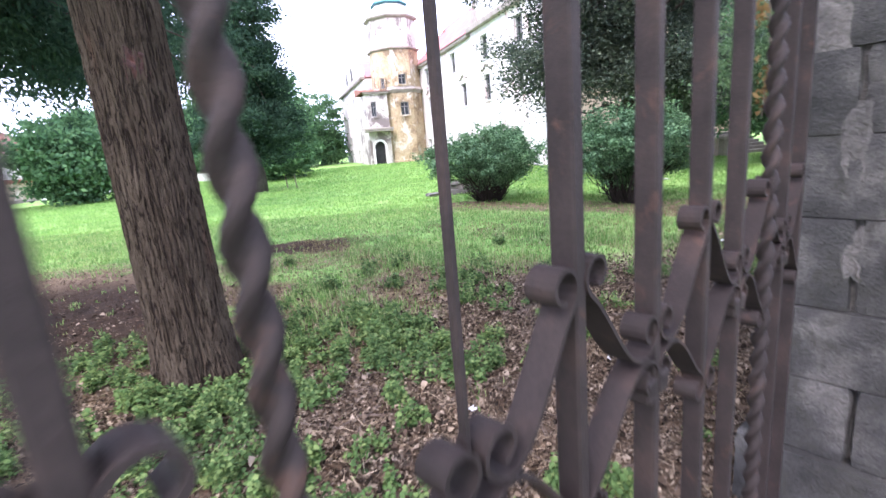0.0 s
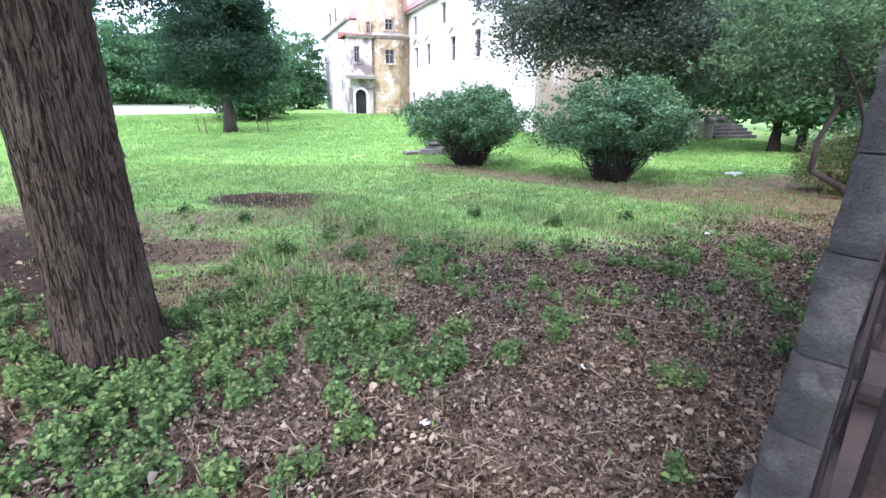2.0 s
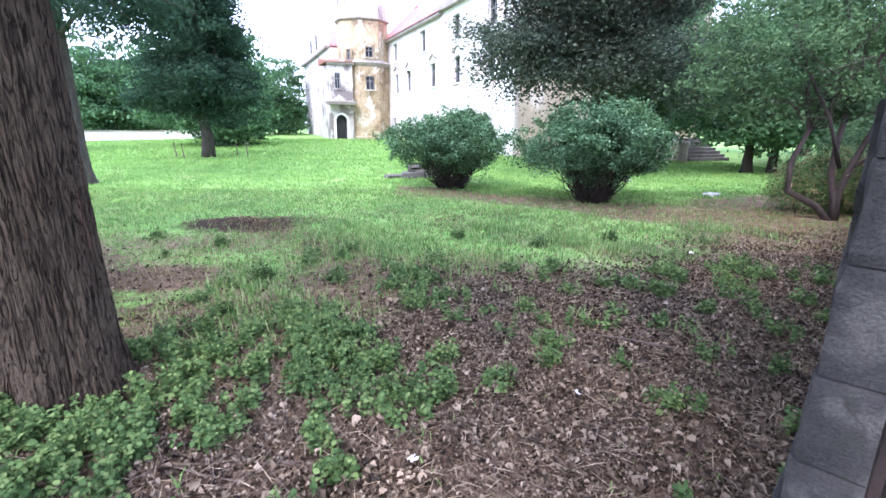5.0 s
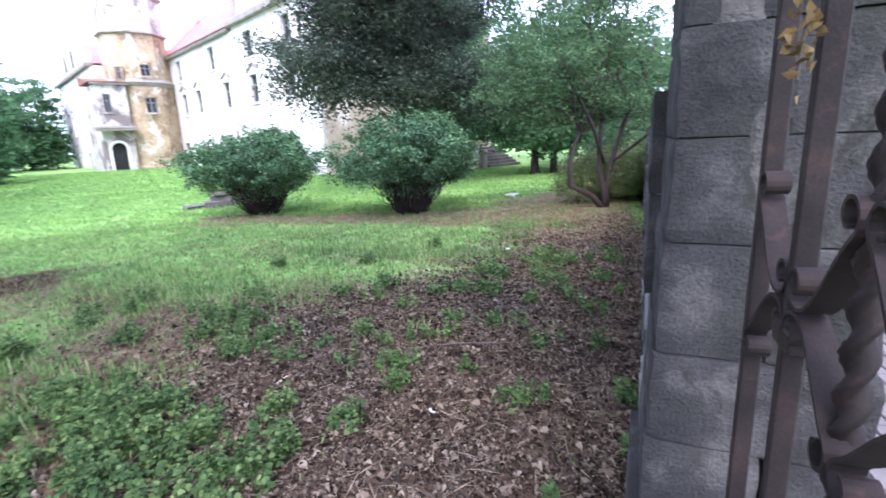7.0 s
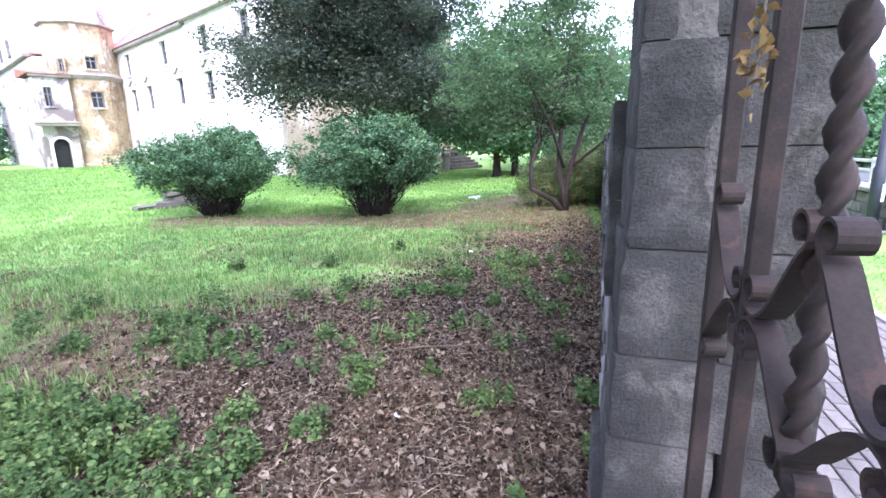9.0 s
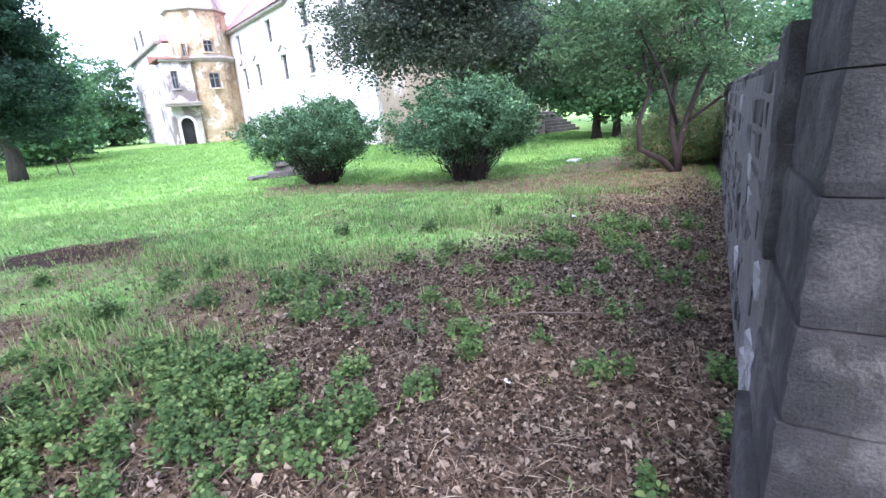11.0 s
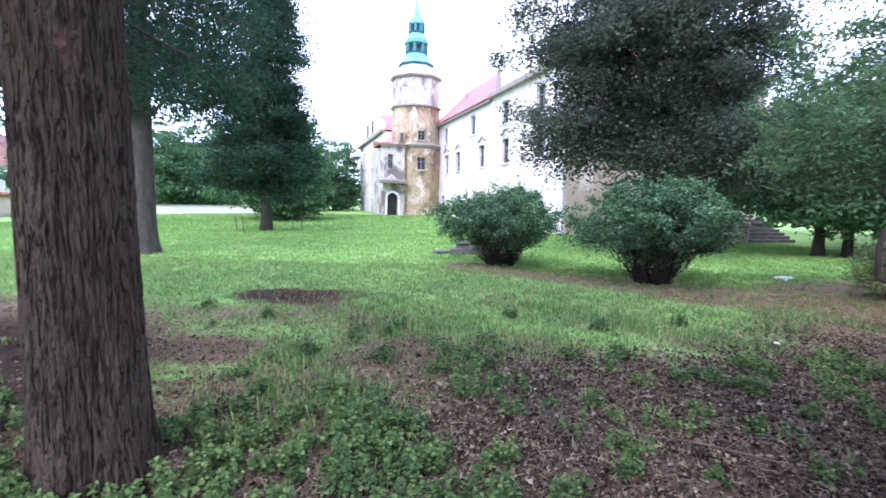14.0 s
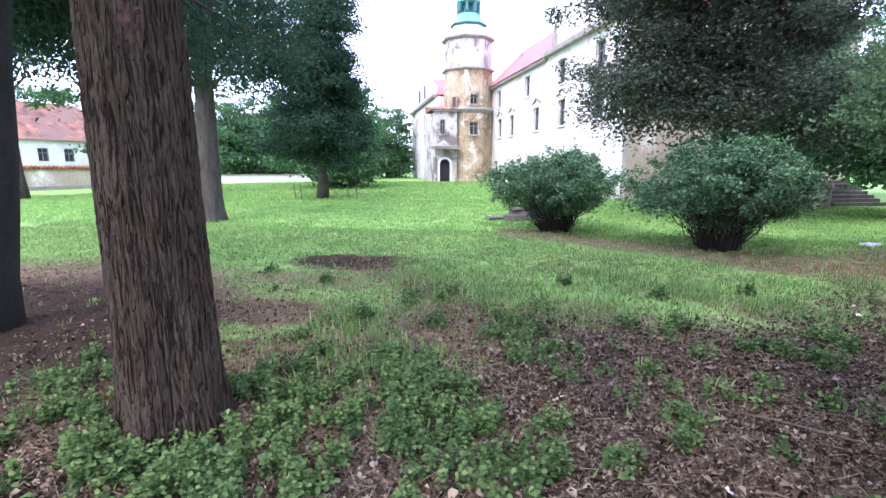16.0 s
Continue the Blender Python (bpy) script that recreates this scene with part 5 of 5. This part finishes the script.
low = thing("low_wall", street @ pose(3.0, -5.0, -0.05), "low wall of grey rubble stone along the verge", "wall", kind="structure")
part("core", box(0, 22, -0.33, -0.03, -0.1, 0.62), M["mortar"], low)
rng = random.Random(17)
lowm = [(L, mesh_of("stone", *rough_block(rng, 0, L - 0.02, -0.36, 0.0, 0, 0.19, 0.02, 0.012), M["slab"])) for L in (0.26, 0.34, 0.44, 0.52)]
for row in range(3):
    x = 0.12 * row
    while x < 14:
        L, me = rng.choice(lowm)
        part("stone", me, None, low, m=pose(x, rng.uniform(-0.012, 0.012), 0.205 * row))
        x += L
part("coping", box(-0.05, 22, -0.42, 0.06, 0.62, 0.70, 0.015), M["slab"], low)
road = thing("road", street @ pose(0, -12.5, -0.045), "grey asphalt street beyond the low wall", "road", kind="structure")
part("asphalt", box(-30, 60, -3.2, 3.2, -0.05, 0.01), surface("asphalt", [(0.3, (0.05, 0.05, 0.052)), (0.7, (0.085, 0.085, 0.088))], 2, rough=0.9, grain=80), road)
bench_m = mesh_of("rail", *box(-1.1, 1.1, -0.03, 0.03, -0.05, 0.05, 0.01), M["kerb"])
for k in range(3):
    fnc = thing("road_barrier", street @ pose(16 + 2.6 * k, -9.0, -0.05), "pale low barrier rail beside the street", "barrier", group="barriers along the street")
    for zz in (0.45, 0.75):
        part("rail", bench_m, None, fnc, m=pose(0, 0, zz))
    for xx in (-0.9, 0.9):
        part("post", box(xx - 0.05, xx + 0.05, -0.05, 0.05, 0, 0.85, 0.01), M["kerb"], fnc)
for k in range(4):
    g = np.random.default_rng(120 + k)
    hb = thing("hedge", street @ pose(22 + 2.4 * k, -17.5, 0), "clipped green hedge in front of the cottage", "hedge", group="hedges across the street")
    leaves("crown", g.uniform((-1.2, -0.5, 0.0), (1.2, 0.5, 1.0), (1600, 3)), 0.14, M["far_leaf"], hb, 0.2, 1.6, g)

# stone slabs on the lawn
rng = random.Random(31)
for k, (dx, dy, w, d, z0, h, rz) in enumerate(((0, 0, 1.25, 0.7, 0.0, 0.16, 8), (0.05, 0.02, 0.95, 0.6, 0.16, 0.13, -6), (-0.02, 0.0, 0.8, 0.5, 0.29, 0.11, 12), (-0.85, -0.2, 0.5, 0.35, 0.0, 0.10, 30), (0.75, -0.35, 0.7, 0.4, 0.0, 0.07, -20))):
    sl = thing("stone_slab", pose(-0.02 + dx * 1.15, 15.9 + dy, at_ground(-0.28, 16.4) + z0 * 1.2 - 0.02, 0, 0, rz), "weathered grey stone slab in a pile on the lawn", "stone", group="pile of stone slabs")
    part("slab", rough_block(rng, -w * 0.58, w * 0.58, -d / 2, d / 2, 0, h * 1.2, 0.03, 0.02), M["slab"], sl)
for k, (x, y) in enumerate(((6.5, 15.0), (7.6, 11.9))):
    sl = thing("stone_slab", pose(x, y, -0.02, 0, 0, 40 * k), "flat pale stone lying in the grass", "stone")
    part("slab", rough_block(rng, -0.26, 0.26, -0.14, 0.14, 0, 0.07, 0.02, 0.015), M["kerb"], sl)
# short stakes near the thuja
for k, (x, y) in enumerate(((-10.2, 25.9), (-9.4, 25.2), (-12.8, 24.6), (-11.8, 23.4))):
    st = thing("stake", pose(x, y, 0, 4, -5, 0), "short thin wooden stake in the lawn", "stake", group="stakes round the thuja")
    part("stick", tube([(0, 0, -0.1), (0, 0, 0.4), (0.02, 0, 0.8)], [0.035, 0.03, 0.025], 6), M["twig"], st)

# ---- undergrowth ----
g = np.random.default_rng(200)


def scatter(n, x0, x1, y0, y1, weight):
    x, y = g.uniform(x0, x1, n), g.uniform(y0, y1, n)
    keep = g.uniform(0, 1, n) < weight(x, y)
    return x[keep], y[keep]


def clear_of_things(x, y):
    ok = np.ones_like(x)
    for cx, cy, r in ((-2.02, 2.43, 0.33), (-5.35, 3.75, 0.3)):
        ok *= (np.hypot(x - cx, y - cy) > r)
    wall_side = (y - PILLAR.y) * math.cos(radians(44.5)) - (x - PILLAR.x) * math.sin(radians(44.5))
    return ok * ((inside(x, y) > 0.12) | ((x > 1.6) & (wall_side > 0.0)))


def litter_weight(x, y):
    l, s, d = zones(x, y)
    return np.clip(l + 0.16 * s * step01(y, 6.0, 3.5) + 0.004, 0, 1) * clear_of_things(x, y) * np.clip(1.4 - np.hypot(x - 0.8, y - 1.5) / 9, 0.12, 1)


x, y = scatter(520000, -4.5, 8.0, -0.8, 9.0, lambda x, y: litter_weight(x, y) * np.clip(0.72 + 0.35 * wave(x, y, 5.3, 1.1) + 0.3 * wave(x, y, 13.0, 2.3), 0.15, 1))
P = np.stack([x, y, height(x, y) + g.uniform(0.001, 0.045, len(x))], -1)
ll = leaves("dead_leaves", P, g.choice([0.018, 0.024, 0.030, 0.040, 0.056], len(P), p=[0.34, 0.30, 0.20, 0.11, 0.05]), M["litter_leaf"], None, 0.55, 1.5, g, fold=0.6, broad=True)
tagged(ll, "thick layer of dry brown dead leaves", "leaf litter", kind="stuff")
x, y = scatter(90000, -9.5, 1.5, 1.0, 8.8, lambda x, y: np.maximum(zones(x, y)[1], zones(x, y)[2]) ** 1.5 * 0.8 * clear_of_things(x, y))
ll2 = leaves("soil_debris", np.stack([x, y, height(x, y) + g.uniform(0.004, 0.02, len(x))], -1), g.choice([0.018, 0.028, 0.05], len(x), p=[0.5, 0.35, 0.15]), M["bits"], None, 0.8, 2.2, g, fold=0.3)
tagged(ll2, "bits of bark and needles on bare soil", "debris", kind="stuff")


def blades(name, x, y, tall, per, material, label, width=0.006, spread=0.03):
    n = len(x) * per
    bx, by = np.repeat(x, per) + g.normal(size=n) * spread, np.repeat(y, per) + g.normal(size=n) * spread
    bz = height(bx, by) - 0.005
    a = g.uniform(0, 2 * math.pi, n)
    h = tall * np.repeat(g.uniform(0.5, 1.35, len(x)), per) * g.uniform(0.5, 1.2, n)
    lean = h * g.uniform(0.1, 0.75, n)
    w = width * g.uniform(0.7, 1.5, n)
    v = np.zeros((n, 5, 3))
    sx, sy = -np.sin(a) * w, np.cos(a) * w
    v[:, 0] = np.stack([bx - sx, by - sy, bz], -1)
    v[:, 1] = np.stack([bx + sx, by + sy, bz], -1)
    mx, my, mz = bx + np.cos(a) * lean * 0.3, by + np.sin(a) * lean * 0.3, bz + h * 0.6
    v[:, 2] = np.stack([mx + sx * 0.8, my + sy * 0.8, mz], -1)
    v[:, 3] = np.stack([mx - sx * 0.8, my - sy * 0.8, mz], -1)
    v[:, 4] = np.stack([bx + np.cos(a) * lean, by + np.sin(a) * lean, bz + h], -1)
    me = bpy.data.meshes.new(name)
    me.vertices.add(n * 5)
    me.vertices.foreach_set("co", v.reshape(-1))
    tri = (np.arange(n)[:, None] * 5 + np.array([0, 1, 2, 0, 2, 3, 3, 2, 4])[None]).reshape(-1).astype(np.int32)
    me.loops.add(len(tri))
    me.loops.foreach_set("vertex_index", tri)
    me.polygons.add(n * 3)
    me.polygons.foreach_set("loop_start", np.arange(0, n * 9, 3, dtype=np.int32))
    me.polygons.foreach_set("loop_total", np.full(n * 3, 3, dtype=np.int32))
    me.materials.append(material)
    me.update(calc_edges=True)
    return tagged(new(name, me), label, "grass", kind="stuff")


def grass_weight(x, y):
    l, s, d = zones(x, y)
    return np.clip(1 - 1.05 * l - 0.80 * s - 1.0 * d, 0.03, 1) * clear_of_things(x, y)


x, y = scatter(56000, -14, 9, 1.5, 12.5, grass_weight)
blades("grass", x, y, 0.065, 5, M["grass_near"], "short uneven meadow grass", 0.005, 0.035)
x, y = scatter(40000, -30, 15, 11.5, 24, grass_weight)
blades("grass", x, y, 0.075, 4, M["grass"], "short meadow grass further out", 0.009, 0.06)
x, y = scatter(30000, -28, 13, 23, 46, grass_weight)
blades("grass", x, y, 0.085, 3, M["grass"], "short meadow grass towards the castle", 0.022, 0.12)
x, y = scatter(7000, -2.2, 6.0, 2.6, 8.0, lambda x, y: np.clip(wave(x, y, 3.0, 1.0) + 0.15, 0, 1) * np.clip(1 - 0.85 * zones(x, y)[0] - 0.4 * zones(x, y)[1], 0.05, 1) * clear_of_things(x, y))
blades("tall_grass", x, y, 0.12, 8, M["grass_near"], "taller tufts of green grass", 0.005, 0.05)
x, y = scatter(16000, -5.5, 7.5, 2.6, 9.5, lambda x, y: np.clip(0.25 + zones(x, y)[1] - 0.8 * zones(x, y)[0] + 0.4 * wave(x, y, 2.2, 4.0), 0, 1) * step01(x, -3.6, -2.6) * clear_of_things(x, y))
blades("dry_grass", x, y, 0.05, 5, M["dry_grass"], "thin tan dry grass between the green", 0.004, 0.05)
x, y = scatter(3500, 2.5, 9, -5, 3.5, lambda x, y: (inside(x, y) < -2.6) * 1.0)
blades("verge_grass", x, y, 0.05, 6, M["grass"], "mown grass of the verge", 0.006, 0.05)


def nettle_weight(x, y):
    l, s, d = zones(x, y)
    a = np.exp(-(((x + 1.25) / 1.35) ** 2 + ((y - 2.5) / 1.25) ** 2) ** 1.3)
    b = 0.55 * np.exp(-(((x + 0.6) / 1.1) ** 2 + ((y - 4.7) / 0.7) ** 2)) + 0.25 * np.exp(-(((x - 3.8) / 1.2) ** 2 + ((y - 5.0) / 0.5) ** 2))
    a = np.maximum(a, 0.42 * np.exp(-(((x + 1.5) / 1.3) ** 2 + ((y - 0.9) / 1.0) ** 2) ** 1.3))
    c = 0.95 * np.exp(-(((x + 3.0) / 0.9) ** 2 + ((y - 1.7) / 0.8) ** 2)) + 0.13 * np.exp(-(((x - 1.2) / 2.6) ** 2 + ((y - 4.2) / 1.1) ** 2))
    e = 0.014 * l + 0.010
    return np.clip(np.maximum.reduce([a, b, c]) * (0.62 + 0.6 * wave(x, y, 4.3, 0.4)) + e, 0, 1) * clear_of_things(x, y)


x, y = scatter(4600, -4.6, 5.5, -0.6, 7.4, nettle_weight)
many = g.integers(3, 18, len(x))
wide = np.repeat(g.uniform(0.035, 0.085, len(x)), many)
x, y = np.repeat(x, many) + g.normal(size=many.sum()) * wide, np.repeat(y, many) + g.normal(size=many.sum()) * wide
ok = clear_of_things(x, y) > 0
x, y = x[ok], y[ok]
P, S = [], []
for px, py in zip(x, y):
    h = g.uniform(0.05, 0.17)
    tiers = int(2 + h * 22)
    z0 = at_ground(px, py)
    for t in range(tiers):
        zz = z0 + h * (t + 1) / tiers
        k = 4 if t < tiers - 1 else 5
        a = g.uniform(0, 2 * math.pi) + np.arange(k) * 2 * math.pi / k
        r = g.uniform(0.012, 0.036, k) * (1.15 - 0.5 * t / tiers)
        P.append(np.stack([px + np.cos(a) * r, py + np.sin(a) * r, np.full(k, zz) + g.normal(size=k) * 0.008], -1))
        S.append(np.full(k, 0.041 * (1.1 - 0.4 * t / tiers)))
nt = leaves("ground_plants", np.concatenate(P), np.concatenate(S), M["nettle"], None, 0.55, 1.35, g, fold=0.12, broad=True)
tagged(nt, "fresh green nettles and ground ivy in patches", "weeds", kind="stuff")

# stalks, sticks, litter
x, y = scatter(38000, -3.5, 6.0, -0.2, 6.5, litter_weight)
stalks = leaves("dry_stalks", np.stack([x, y, height(x, y) + g.uniform(0.01, 0.05, len(x))], -1), 0.15, M["stalk"], None, 0.8, 30.0, g, fold=0.6)
tagged(stalks, "thin dry stalks strewn over the dead leaves", "stalks", kind="stuff")
for k in range(190):
    px, py = g.uniform(-1.6, 3.4), g.uniform(0.9, 4.6)
    if inside(px, py) < 0.35 or zones(np.array(px), np.array(py))[0] < 0.4:
        continue
    L, a = g.uniform(0.12, 0.75), g.uniform(0, 2 * math.pi)
    z0 = at_ground(px, py)
    tw = thing("twig", pose(px, py, z0 + 0.012), "thin dry twig lying on dead leaves", "twig", group="fallen twigs")
    part("stick", tube([(-L / 2 * math.cos(a), -L / 2 * math.sin(a), 0.0), (0.03 * math.sin(a), -0.03 * math.cos(a), 0.022), (L / 2 * math.cos(a), L / 2 * math.sin(a), g.uniform(0, 0.04))], [0.0045, 0.004, 0.002], 5), M["twig"], tw)
br = thing("branch", pose(2.05, 3.05, at_ground(2.05, 3.05) + 0.03), "fallen brown branch lying on dead leaves", "branch")
part("stick", tube([(-0.7, 0.35, 0.0), (-0.2, 0.16, 0.03), (0.2, -0.02, 0.02), (0.65, -0.32, 0.01)], [0.006, 0.008, 0.007, 0.004], 7), M["twig"], br)
part("side_twig", tube([(-0.1, 0.12, 0.03), (0.1, 0.25, 0.06), (0.32, 0.3, 0.03)], [0.006, 0.005, 0.003], 5), M["twig"], br)
sp = thing("wood_splinter", pose(0.47, 3.30, at_ground(0.47, 3.30) + 0.02, 0, 0, 45), "pale split piece of wood on the leaves", "stick")
part("splinter", rough_block(random.Random(2), -0.075, 0.075, -0.010, 0.010, 0, 0.014, 0.003, 0.003), M["pale_wood"], sp)
for k, (px, py, s) in enumerate(((1.30, 2.43, 0.024), (0.223, 1.755, 0.024), (3.9, 5.9, 0.03))):
    pc = thing("paper_scrap", pose(px, py, at_ground(px, py) + 0.03, 0, 0, 50 * k), "crumpled white paper scrap on the ground", "litter", group="paper scraps")
    gg = np.random.default_rng(300 + k)
    v, f = [], []
    for i in range(5):
        for j in range(5):
            v.append(((i / 4 - 0.5) * 2 * s + gg.normal() * s * 0.15, (j / 4 - 0.5) * 1.5 * s + gg.normal() * s * 0.15, gg.uniform(-0.4, 0.6) * s))
    for i in range(4):
        for j in range(4):
            f.append((i * 5 + j, i * 5 + 5 + j, i * 5 + 6 + j, i * 5 + j + 1))
    part("sheet", (v, f), M["white_paper"], pc)

# bricks of the footpath, laid last
brick_mesh = mesh_of("brick", *box(0.005, 0.195, 0.005, 0.095, -0.09, -0.008, 0.005), M["paving"])
made = 0
for row in range(20):
    for col in range(-4, 50):
        x0, y0 = col * 0.2 + (0.1 if row % 2 else 0) + 0.6, -2.445 + row * 0.1
        if made < 900 and 0.6 < x0 < 9.4:
            part("brick", brick_mesh, None, footpath, m=pose(x0, y0, 0))
            made += 1
